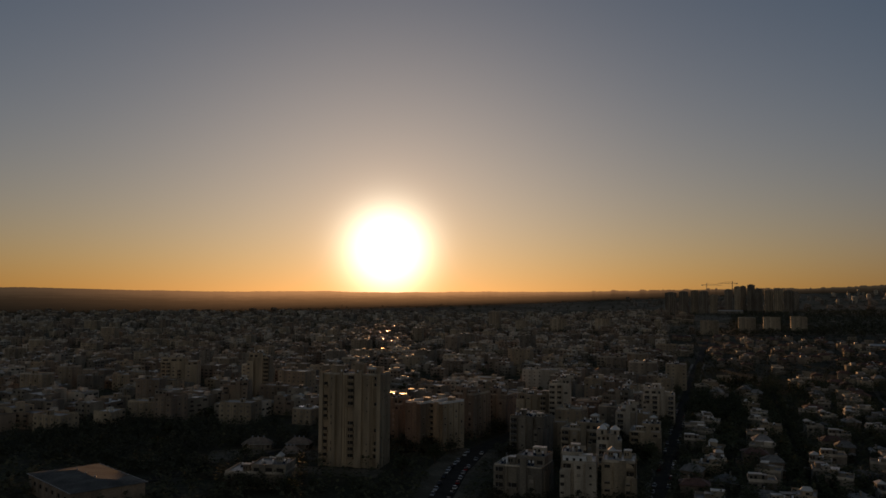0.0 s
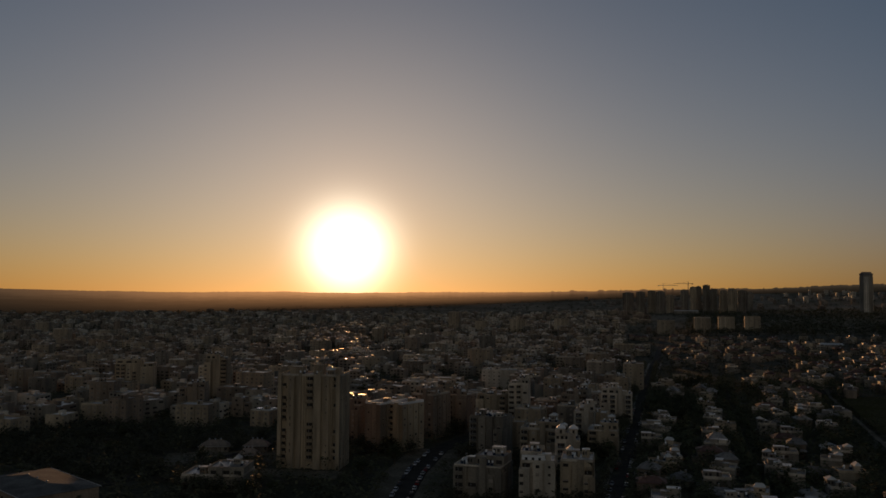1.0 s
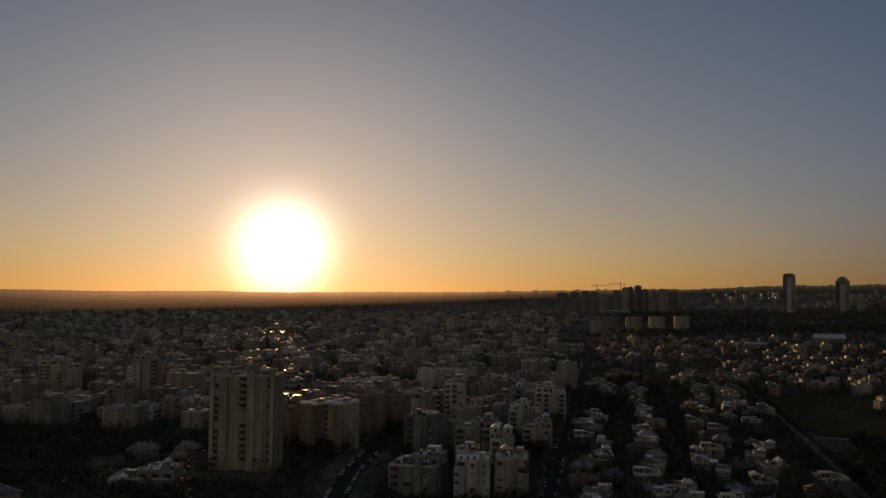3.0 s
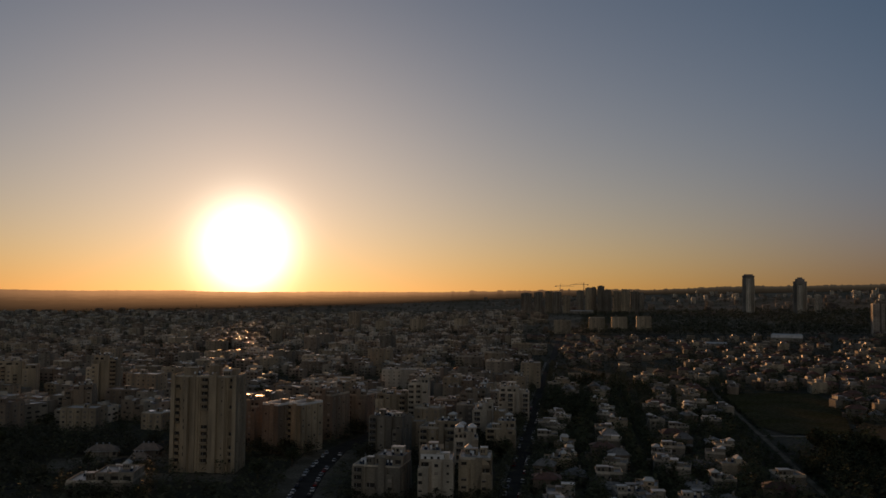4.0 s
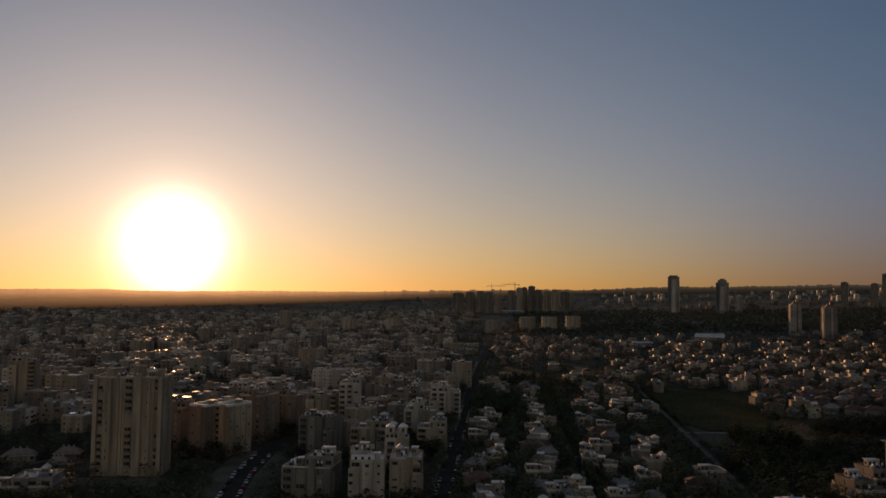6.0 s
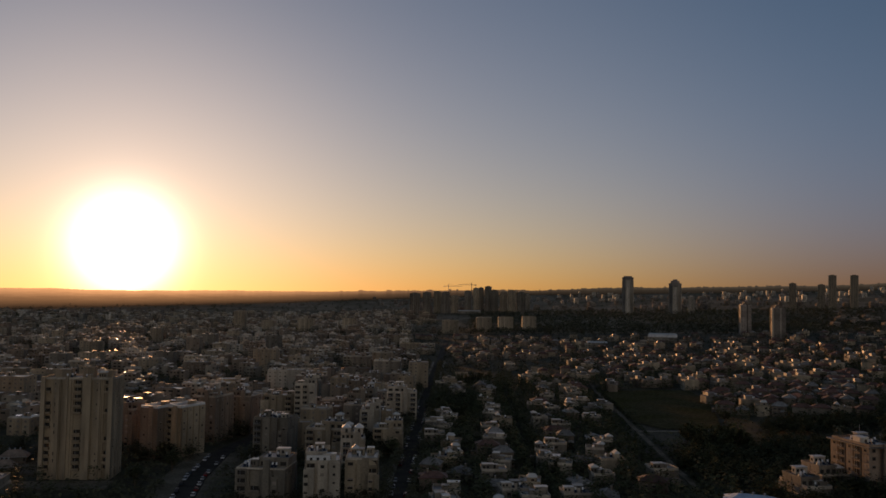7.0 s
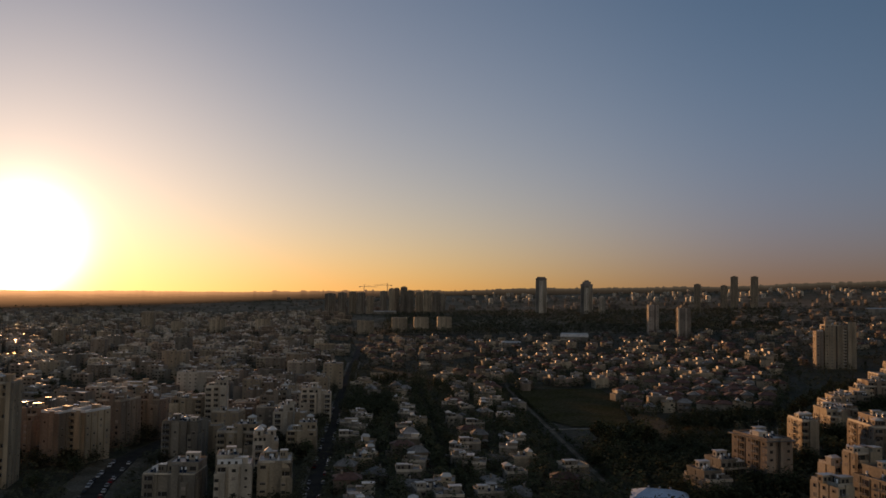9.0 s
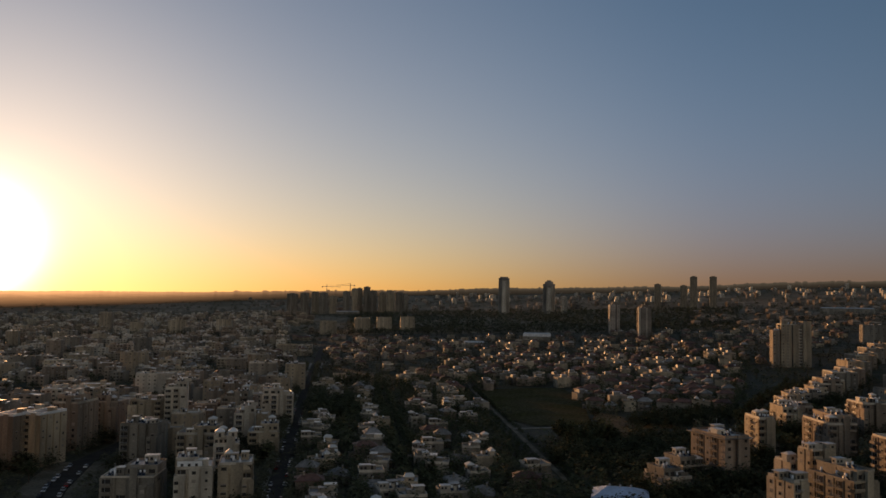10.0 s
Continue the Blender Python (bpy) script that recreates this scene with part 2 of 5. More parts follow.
def prism(outline, z0, z1, slot=0):
    """An outline, counter-clockwise from above, drawn up from z0 to z1."""
    n = len(outline)
    v = [(x, y, z) for z in (z0, z1) for x, y in outline]
    f = [(k, (k + 1) % n, n + (k + 1) % n, n + k) for k in range(n)] + [tuple(range(n))[::-1], tuple(range(n, 2 * n))]
    return v, f, slot


def ribbed(w, d, bays, sides, deep=0.45, gap=0.28, skip=None, notch=0.9):
    """The plan of a block whose faces are broken by upright joints; skip(k): a bay of the front that is set back."""
    def edge(length, n, back):
        run = []
        for k in range(n):
            a, b = -length / 2 + length * k / n, -length / 2 + length * (k + 1) / n
            o = notch if back(k) else 0.0
            run += [(a + (gap if k else 0), o), (b - (gap if k < n - 1 else 0), o)]
            if k < n - 1:
                run += [(b - gap, deep + o * 0.3), (b + gap, deep + o * 0.3)]
        return run
    never = lambda k: False
    p = [(s, -d / 2 + o) for s, o in edge(w, bays, skip or never)]
    p += [(w / 2 - o, s) for s, o in edge(d, sides, never)]
    p += [(-s, d / 2 - o) for s, o in edge(w, bays, never)]
    p += [(-w / 2 + o, -s) for s, o in edge(d, sides, never)]
    out = []
    for q in p:
        if not out or (abs(q[0] - out[-1][0]) > 1e-6 or abs(q[1] - out[-1][1]) > 1e-6):
            out.append(q)
    if abs(out[0][0] - out[-1][0]) < 1e-6 and abs(out[0][1] - out[-1][1]) < 1e-6:
        out.pop()
    return out


def pan(w, d, z, h, t):
    """A roof deck with its upstand all round, in one piece."""
    x, y, a, b = w / 2, d / 2, w / 2 - t, d / 2 - t
    ring = lambda x, y, z: [(-x, -y, z), (x, -y, z), (x, y, z), (-x, y, z)]
    v = ring(x, y, z - 0.1) + ring(x, y, z + h) + ring(a, b, z + h) + ring(a, b, z + 0.08)
    f = [(o + k, o + (k + 1) % 4, o + 4 + (k + 1) % 4, o + 4 + k) for o in (0, 4, 8) for k in range(4)]
    return (v, f, 0), ([v[12], v[13], v[14], v[15]], [(0, 1, 2, 3)], 1)


def mesh_of(name, pieces, mats, smooth=False):
    verts, faces, slots = [], [], []
    for v, f, s in pieces:
        o = len(verts)
        verts += v
        faces += [tuple(o + i for i in q) for q in f]
        slots += [s] * len(f)
    me = bpy.data.meshes.new(name)
    me.from_pydata(verts, [], faces)
    for m in mats:
        me.materials.append(m)
    me.polygons.foreach_set("material_index", slots)
    if smooth:
        me.polygons.foreach_set("use_smooth", [True] * len(faces))
    me.update()
    return me


def shared(key, build):
    if key not in MESHES:
        MESHES[key] = build()
    return MESHES[key]


def put(name, me, parent, x=0.0, y=0.0, z=0.0, turn=0.0, label=""):
    ob = new(name, me)
    ob.parent = parent
    ob.matrix_basis = pose(x, y, z, 0, 0, turn)
    return tagged(ob, label)


def root(name, x, y, turn, label, category, group="", sink=0.0):
    ob = new(name)
    ob.empty_display_size = 1
    ob.matrix_basis = pose(x, y, terrain(x, y) - sink, 0, 0, turn)
    return tagged(ob, label, category, group)


# ---- parts that buildings share ----
def window_mesh(w, h, wall, shut):
    """A framed window in one piece: surround, reveal, a pane and, where shut, the lowered shutter above it."""
    def build():
        ring = lambda a, z0, z1, y: [(-a, y, z0), (a, y, z0), (a, y, z1), (-a, y, z1)]
        a, z = w / 2, h / 2
        v = ring(a + 0.1, -z - 0.14, z + 0.1, 0.05) + ring(a + 0.1, -z - 0.14, z + 0.1, -0.08) + ring(a, -z, z, -0.08) + ring(a, -z, z, 0.0)
        f = [(o + k, o + (k + 1) % 4, o + 4 + (k + 1) % 4, o + 4 + k) for o in (0, 4, 8) for k in range(4)]
        pieces = [(v, f, 0)]
        cut = z - h * shut
        if shut < 1:
            pieces.append(([(-a, 0, -z), (a, 0, -z), (a, 0, cut), (-a, 0, cut)], [(0, 1, 2, 3)], 1))
        if shut:
            pieces.append(([(-a, 0, cut), (a, 0, cut), (a, 0, z), (-a, 0, z)], [(0, 1, 2, 3)], 2))
        return mesh_of("window", pieces, (wall, GLASS, SHUTTER))
    return shared(("window", w, h, wall.name, shut), build)


def balcony_mesh(w, depth, wall, solid):
    def build():
        # the dark glazed back is drawn extra wide to give the recess its shade
        p = [box(0, -depth / 2, 0.09, w, depth, 0.18, 0), box(0, -0.02, 1.3, w * 0.86, 0.07, 2.1, 2)]
        if solid:
            p += [box(0, -depth + 0.06, 0.62, w, 0.12, 0.9, 0)]
            p += [box(s * (w / 2 - 0.06), -depth / 2, 0.62, 0.12, depth - 0.24, 0.9, 0) for s in (-1, 1)]
        else:
            p += [box(0, -depth + 0.05, 1.08, w, 0.07, 0.07, 1)]
            p += [box(-w / 2 + 0.1 + k * (w - 0.2) / 9, -depth + 0.05, 0.62, 0.05, 0.05, 0.88, 1) for k in range(10)]
        p += [box(-w * 0.12, -0.05, 1.35, 0.08, 0.12, 2.1, 1)]
        return mesh_of("balcony", p, (wall, FRAME, GLASS))
    return shared(("balcony", w, depth, wall.name, solid), build)


def heater(ob, x, y, z, turn):
    """A roof water heater: the tilted collector on its stand, with the white tank behind it."""
    panel = shared("collector", lambda: mesh_of("solar_heater", [([(-0.6, -0.8, 0.2), (0.6, -0.8, 0.2), (0.6, 0.4, 1.1), (-0.6, 0.4, 1.1),
        (-0.6, -0.8, 0.0), (0.6, -0.8, 0.0), (0.6, 0.45, 0.0), (-0.6, 0.45, 0.0)], [(0, 1, 2, 3)], 1), ([(-0.6, -0.8, 0.2), (0.6, -0.8, 0.2),
        (0.6, 0.4, 1.1), (-0.6, 0.4, 1.1), (-0.6, -0.8, 0.0), (0.6, -0.8, 0.0), (0.6, 0.45, 0.0), (-0.6, 0.45, 0.0)],
        [(4, 5, 1, 0), (5, 6, 2, 1), (6, 7, 3, 2), (7, 4, 0, 3)], 0)], (STEEL, PANEL)))
    tank = shared("tank", lambda: mesh_of("tank", [tube((0, 0, -1.1), (0, 0, 0.85), 0.4, 0.4, 0, 8)], (ENAMEL,), True))
    put("tank", tank, put("solar_heater", panel, ob, x, y, z, turn), 0, 0.68, 1.15)


def antenna_mesh():
    def build():
        p = [tube((0, 0, 0), (0, 0, 4.2), 0.06, 0.03, 0, 5)]
        p += [tube((-0.7 + 0.1 * k, 0, 3.1 + 0.3 * k), (0.7 - 0.1 * k, 0, 3.1 + 0.3 * k), 0.03, 0.03, 0, 4) for k in range(4)]
        return mesh_of("antenna", p, (STEEL,))
    return shared("antenna", build)


def roof_room_mesh(kind, wall):
    """A small roof room with an overhanging slab, a door and dark openings."""
    def build():
        r = random.Random(300 + kind)
        a, b, c = r.uniform(2.6, 5.2), r.uniform(2.4, 4.2), r.uniform(1.9, 3.2)
        p = [prism([(-a / 2, -b / 2), (a / 2, -b / 2), (a / 2, b / 2), (-a / 2 + 0.8, b / 2), (-a / 2, b / 2 - 0.9)], 0, c)]
        p += [hip(a, b, c + 0.22, r.uniform(0.7, 1.3), 0.15, 0.6, 1)] if kind % 2 else [box(0.1, 0, c + 0.1, a + 0.15, b + 0.15, 0.2, 1)]
        p += [box(-a / 2 + (k + 0.6) * a / 3, -b / 2 - 0.01, c * 0.55, a * 0.2, 0.1, c * 0.45, 2) for k in range(2 + kind % 2)]
        p += [box(-a / 2 - 0.01, -b * 0.1, c * 0.55, 0.1, b * 0.3, c * 0.4, 2)]
        if kind % 3 == 0:
            p += [box(a * 0.5 + 1.2, -b / 2 + 0.1, 0.9, 2.4, 0.18, 1.8)]
        return mesh_of("roof_room", p, (wall, METALROOF if kind % 2 else SCREED, GLASS))
    return shared(("roof_room", kind, wall.name), build)


def roof_kit(ob, w, d, z, rng, wall, heaters, house=True, rooms=0):
    """Parapet, stair house, roof rooms, tanks and aerials on a flat roof."""
    t = 0.2
    rim = WHITE if rng.random() < (0.7 if rooms or not house else 0.35) else wall
    put("parapet", mesh_of("parapet", pan(w, d, z, rng.choice((0.6, 0.9, 1.1)), t), (rim, SCREED if rng.random() < 0.5 else CONCRETE)), ob)
    sx, sy = rng.uniform(-0.2, 0.2) * w, rng.uniform(-0.1, 0.2) * d
    if house:
        a, b, c = rng.uniform(2.6, min(4.5, w * 0.36)), rng.uniform(2.6, min(4.5, d * 0.4)), rng.uniform(1.8, 2.7)
        put("stair_house", mesh_of("stair_house", [box(0, 0, c / 2, a, b, c), box(0, 0, c + 0.08, a + 0.12, b + 0.12, 0.16, 1),
            box(0, -b / 2 - 0.02, 1.05, 0.95, 0.08, 2.1, 2)], (wall, CONCRETE, GLASS)), ob, sx, sy, z + 0.06)
    for k in range(rooms):
        side = (k % 2 * 2 - 1)
        put("roof_room", roof_room_mesh(rng.randrange(7), WHITE if rng.random() < 0.5 else wall), ob, side * w * rng.uniform(0.24, 0.36), d * rng.uniform(-0.34, 0.3), z + 0.07, rng.choice((0, 0, 90)))
    for k in range(heaters):
        x, y = rng.uniform(-0.42, 0.42) * (w - 2), rng.uniform(-0.46, 0.4) * (d - 2)
        if abs(x - sx) < 3.4 and abs(y - sy) < 3.4 and house:
            y = sy - 3.6 if sy - 3.6 > -d / 2 + 1 else sy + 3.6
        heater(ob, x, y, z + 0.08, rng.choice((0, 0, 0, 160, 90, 20)))
        if rng.random() < 0.35 and heaters > 3:
            heater(ob, x + 1.5, y, z + 0.08, 0)
    if heaters > 3:
        put("antenna", antenna_mesh(), ob, rng.uniform(-0.4, 0.4) * w, rng.uniform(-0.4, 0.4) * d, z + 0.06, rng.uniform(0, 180))


LAID, FRONTS = [], []


def taken(x, y, r):
    return any((x - a) ** 2 + (y - b) ** 2 < (r + c) ** 2 for a, b, c in LAID)


def apartment(x, y, w, d, storeys, turn=0.0, wall=STUCCO, seed=0, near=True, label="", core=True, balconies=(0,), step=3.05, front=True,
              category="apartment block", name="apartment_block", heaters=5, group="", flank=False, slab=False, pale_rim=False):
    """A flat-roofed block of flats. x, y: the middle of the face towards the boulevard of the drone (front) or the block's middle."""
    rng = random.Random(seed * 31 + int(abs(x) * 7 + y))
    if front:
        a = radians(turn)
        x, y = x - math.sin(a) * d / 2, y + math.cos(a) * d / 2
    LAID.append((x, y, max(w, d) * 0.55))
    if near:
        FRONTS.append((x, y, w, d, radians(turn)))
    ob = root(name, x, y, turn, label or "plain rendered block of flats with a flat cluttered roof", category, group)
    h = storeys * step + 0.6
    full = h
    top = near and w > 9 and name == "apartment_block" and rng.random() < 0.75 and not (slab or pale_rim)
    if top:
        h -= step
    sink = 3.0
    bays = max(2, round(w / 4.6))
    pitch = w / bays
    sides = max(2, round(d / 4.8))
    sp = d / sides
    back = lambda k: (k + seed) % 3 == 1
    put("body", mesh_of("body", [prism(ribbed(w, d, bays, sides, 0.7 if near else 0.45, 0.45 if near else 0.28, back if near else None, 1.5), -sink, h)], (wall,)), ob)
    if core:
        put("stair_shaft", mesh_of("stair_shaft", [box(w * 0.12, -d / 2 + 0.2, (full + 0.8 - sink) / 2, 2.6, 1.2, full + 0.8 + sink)], (wall,)), ob)
    if near and w > 12.5 and name == "apartment_block":
        side = rng.choice((-1, 1))
        ww, wd, wh = w * rng.uniform(0.26, 0.36), d * rng.uniform(0.45, 0.7), h - step * rng.choice((1, 1, 2)) + 0.3
        put("wing", mesh_of("wing", [prism(ribbed(ww, wd, 2, 2, 0.4, 0.3), -sink, wh), *pan(ww - 0.05, wd - 0.05, wh, 0.7, 0.2)], (wall, SCREED)), ob, side * (w / 2 - ww * 0.42), -d / 2 + wd / 2 - 2.4)
        for f in range(storeys - 2):
            put("window", window_mesh(1.5, 1.25, wall, rng.choice((0, 0.5, 1.0))), ob, side * (w / 2 - ww * 0.42) - ww * 0.25, -d / 2 - 2.41, 0.6 + f * step + 1.55)
    if top:
        # the top storey steps back from the roof edge of the one below
        pw, pd = w * rng.uniform(0.5, 0.74), d * rng.uniform(0.6, 0.85)
        px, py = rng.choice((-1, 1)) * (w - pw) * 0.46, (d - pd) * rng.choice((0.1, 0.45))
        put("penthouse", mesh_of("penthouse", [prism(ribbed(pw, pd, 2, 2, 0.4), 0, step), *pan(pw + 0.3, pd + 0.3, step, 0.7, 0.2),
            *[box(-pw / 2 + (k + 0.5) * pw / 3, -pd / 2 - 0.01, 1.35, pw * 0.2, 0.12, 1.5, 2) for k in range(3)]], (wall, CONCRETE, GLASS)), ob, px, py, h + 0.08)
        for k in range(2 + (w > 13)):
            heater(ob, px + (k - 0.8) * pw * 0.3, py - pd * 0.2, h + step + 0.2, rng.choice((0, 0, 25, 160)))
        put("roof_room", roof_room_mesh(rng.randrange(7), WHITE), ob, px + pw * 0.12, py + pd * 0.22, h + step + 0.2)
        put("roof_room", roof_room_mesh(rng.randrange(7), wall), ob, px * -0.9, -d * 0.24, h + 0.08)
        storeys -= 1
    if pale_rim:
        put("parapet", mesh_of("parapet", pan(w - 0.3, d - 0.3, h, 1.2, 0.35), (ENAMEL, CONCRETE)), ob)
        put("stair_house", mesh_of("stair_house", [box(0, 0, 1.1, 3.4, 3.0, 2.2), box(0, 0, 2.28, 3.7, 3.3, 0.16, 1)], (wall, CONCRETE)), ob, w * 0.1, d * 0.2, h + 0.08)
    else:
        roof_kit(ob, w - 0.6, d - 0.6, h, rng, wall, heaters, not top, 0 if top or not near else 2)
    if slab:
        put("roof_slab", mesh_of("roof_slab", [prism([(-w / 2 - 1.2, -d / 2 - 1.2), (w / 2 + 1.2, -d / 2 - 1.2), (w / 2 + 1.2, d / 2 + 1.2), (-w / 2 - 1.2, d / 2 + 1.2)], h - 0.5, h - 0.08)], (CONCRETE,)), ob)
        put("mast", mesh_of("mast", [tube((0, 0, 0), (0, 0, 6.5), 0.14, 0.06, 0, 6)], (STEEL,)), ob, 0, 2, h + 0.06)
    if near:
        sizes = [rng.choice(((1.0, 1.0), (1.5, 1.25), (2.1, 1.25), (1.5, 1.5))) for _ in range(bays)]
        for f in range(storeys):
            z = 0.6 + f * step + 1.55
            for k in range(bays):
                cx = -w / 2 + pitch * (k + 0.5)
                if core and abs(cx - w * 0.12) < 2.2 or k not in balconies and rng.random() < 0.3:
                    continue
                if back(k) and f:
                    put("loggia", balcony_mesh(round(pitch - 1.1, 1), 1.45, wall, (seed + k) % 3 != 0), ob, cx, -d / 2 + 1.5, z - 1.45)
                elif k in balconies and f:
                    put("balcony", balcony_mesh(round(min(pitch - 0.7, 3.6), 1), 1.4, wall, seed % 2 == 0), ob, cx, -d / 2 + (1.5 if back(k) else 0), z - 1.45)
                else:
                    put("window", window_mesh(*sizes[k], wall, rng.choice((0, 0, 0.3, 0.5, 1.0))), ob, cx, -d / 2 - 0.01 + (1.5 if back(k) else 0), z)
            for k in range(sides):
                cy = -d / 2 + sp * (k + 0.5)
                if flank and k % 2 and f:
                    put("balcony", balcony_mesh(round(min(sp - 0.9, 3.4), 1), 1.3, wall, seed % 2 == 1), ob, -w / 2, cy, z - 1.45, -90)
                elif rng.random() < (0.95 if flank else 0.6):
                    put("window", window_mesh(1.1, 1.1, wall, rng.choice((0, 0.4, 1.0))), ob, -w / 2 - 0.01, cy, z, -90)
                if rng.random() < 0.4:
                    put("window", window_mesh(1.1, 1.1, wall, rng.choice((0, 0.4, 1.0))), ob, w / 2 + 0.01, cy, z, 90)
    else:
        rows(ob, w, d, storeys, step, bays, sides, wall)
    return ob


def rows(ob, w, d, storeys, step, bays, sides, wall):
    """The small windows of a far block."""
    def build():
        p = []
        for f in range(storeys):
            z = 0.6 + f * step + 1.55
            for k in range(bays):
                cx = -w / 2 + w / bays * (k + 0.5)
                for s in (-1, 1):
                    p += [box(cx, s * (d / 2 - 0.02), z, 1.4, 0.1, 1.15, 1 - (k * 7 + f * 5 + k * f) % 3 // 2), box(cx, s * (d / 2 + 0.08), z - 0.72, 1.8, 0.3, 0.12, 2)]
            for k in range(sides):
                cy = -d / 2 + d / sides * (k + 0.5)
                for s in (-1, 1):
                    p += [box(s * (w / 2 - 0.02), cy, z, 0.1, 1.2, 1.15, 1 - (k * 5 + f * 3 + k * f) % 3 // 2), box(s * (w / 2 + 0.08), cy, z - 0.72, 0.3, 1.5, 0.12, 2)]
        return mesh_of("window_band", p, (GLASS, SHUTTER, wall))
    tagged(put("window_band", shared(("rows", w, d, storeys, wall.name), build), ob), kind="stuff")


# ---- ground ----
def make_ground():
    radii = [0, 60, 120, 180, 240] + [300 + 40 * k for k in range(26)] + [1360 * 1.062 ** k for k in range(22)]
    radii = [r for r in radii if r < 4900] + [4950]
    spokes = 240
    verts, faces = [(0, 0, terrain(0, 0))], []
    for r in radii[1:]:
        for k in range(spokes):
            a = math.tau * k / spokes
            x, y = r * math.sin(a), r * math.cos(a)
            verts.append((x, y, terrain(x, y)))
    faces += [(0, 1 + (k + 1) % spokes, 1 + k) for k in range(spokes)]
    for i in range(len(radii) - 2):
        o = 1 + i * spokes
        faces += [(o + k, o + (k + 1) % spokes, o + spokes + (k + 1) % spokes, o + spokes + k) for k in range(spokes)]
    me = mesh_of("ground", [(verts, faces, 0)], (SOIL, HAZY_FIELDS), True)
    # far dry fields, kept pale so their colour also carries the haze
    for poly in me.polygons:
        if poly.center.xy.length > 1650:
            poly.material_index = 1
    tagged(new("ground", me), "dark earth and scrub between the town's streets", "ground", kind="structure")


def make_backdrop():
    """The hazy land at the edge of sight, in one far ring: its evening haze is painted as emission, brightest under the
    sun.
    """
    m = bpy.data.materials.new("painted_far_haze")
    m.use_nodes = True
    nt = m.node_tree
    nt.nodes.clear()
    N, L = nt.nodes.new, nt.links.new
    out, em, uv, sep, ramp = N("ShaderNodeOutputMaterial"), N("ShaderNodeEmission"), N("ShaderNodeUVMap"), N("ShaderNodeSeparateXYZ"), N("ShaderNodeValToRGB")
    L(uv.outputs[0], sep.inputs[0])
    mottle = N("ShaderNodeTexNoise")
    co, stretch = N("ShaderNodeTexCoord"), N("ShaderNodeMapping")
    stretch.inputs["Scale"].default_value = (0.012, 0.012, 0.24)
    L(co.outputs["Object"], stretch.inputs[0])
    L(stretch.outputs[0], mottle.inputs["Vector"])
    mottle.inputs["Scale"].default_value, mottle.inputs["Detail"].default_value, mottle.inputs["Roughness"].default_value = 1.0, 8, 0.68
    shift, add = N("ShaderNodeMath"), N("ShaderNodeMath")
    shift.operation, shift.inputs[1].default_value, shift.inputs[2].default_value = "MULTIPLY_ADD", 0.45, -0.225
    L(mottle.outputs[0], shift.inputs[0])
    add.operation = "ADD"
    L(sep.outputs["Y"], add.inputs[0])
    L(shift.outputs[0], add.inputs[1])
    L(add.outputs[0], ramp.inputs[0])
    # haze painted as a gradient: dark at the foot, paler towards the top
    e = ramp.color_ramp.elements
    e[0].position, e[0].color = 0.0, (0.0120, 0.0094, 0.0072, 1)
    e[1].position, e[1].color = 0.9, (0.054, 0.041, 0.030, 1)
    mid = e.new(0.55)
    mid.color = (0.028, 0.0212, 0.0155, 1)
    # the sun's glow in the haze, painted by scaling up the emission colour
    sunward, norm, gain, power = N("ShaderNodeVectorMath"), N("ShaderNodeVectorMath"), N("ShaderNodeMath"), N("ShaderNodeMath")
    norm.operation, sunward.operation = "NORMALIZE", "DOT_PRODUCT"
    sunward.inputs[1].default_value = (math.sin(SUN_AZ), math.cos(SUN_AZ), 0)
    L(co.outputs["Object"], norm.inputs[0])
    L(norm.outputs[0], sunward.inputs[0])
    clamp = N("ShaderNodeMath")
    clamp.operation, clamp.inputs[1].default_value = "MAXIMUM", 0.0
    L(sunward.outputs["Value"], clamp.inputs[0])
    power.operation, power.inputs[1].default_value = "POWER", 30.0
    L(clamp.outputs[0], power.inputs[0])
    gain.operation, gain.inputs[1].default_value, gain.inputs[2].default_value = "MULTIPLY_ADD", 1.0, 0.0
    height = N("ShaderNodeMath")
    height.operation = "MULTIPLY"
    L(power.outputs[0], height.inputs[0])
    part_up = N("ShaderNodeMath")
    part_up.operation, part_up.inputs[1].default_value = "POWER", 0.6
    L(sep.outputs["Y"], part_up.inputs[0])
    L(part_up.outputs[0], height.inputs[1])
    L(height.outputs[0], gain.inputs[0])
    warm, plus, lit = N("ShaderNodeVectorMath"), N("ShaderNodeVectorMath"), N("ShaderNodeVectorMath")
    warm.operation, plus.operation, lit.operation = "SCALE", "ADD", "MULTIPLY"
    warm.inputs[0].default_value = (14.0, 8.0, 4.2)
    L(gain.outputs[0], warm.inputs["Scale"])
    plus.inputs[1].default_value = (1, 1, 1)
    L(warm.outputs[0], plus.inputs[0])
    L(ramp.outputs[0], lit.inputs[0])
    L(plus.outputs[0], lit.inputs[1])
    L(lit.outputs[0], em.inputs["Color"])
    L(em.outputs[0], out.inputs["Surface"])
    n, verts, faces = 5400, [], []
    skyline, step, wide = random.Random(3), 0.0, 0
    for k in range(n):
        a = math.tau * k / n
        az = (math.degrees(a) + 180) % 360 - 180
        R = float(np.interp(az, [-60, -34, 6], [2700, 2700, 4300]))
        x, y = R * math.sin(a), R * math.cos(a)
        rise = float(np.interp(az, [-60, -45, -38, -30, -18, -8, 8.5, 19, 26, 33, 50, 80], [-0.06, -0.04, -0.12, -0.16, -0.1, 0.05, 0.44, 0.74, 1.0, 1.28, 1.5, 0]))
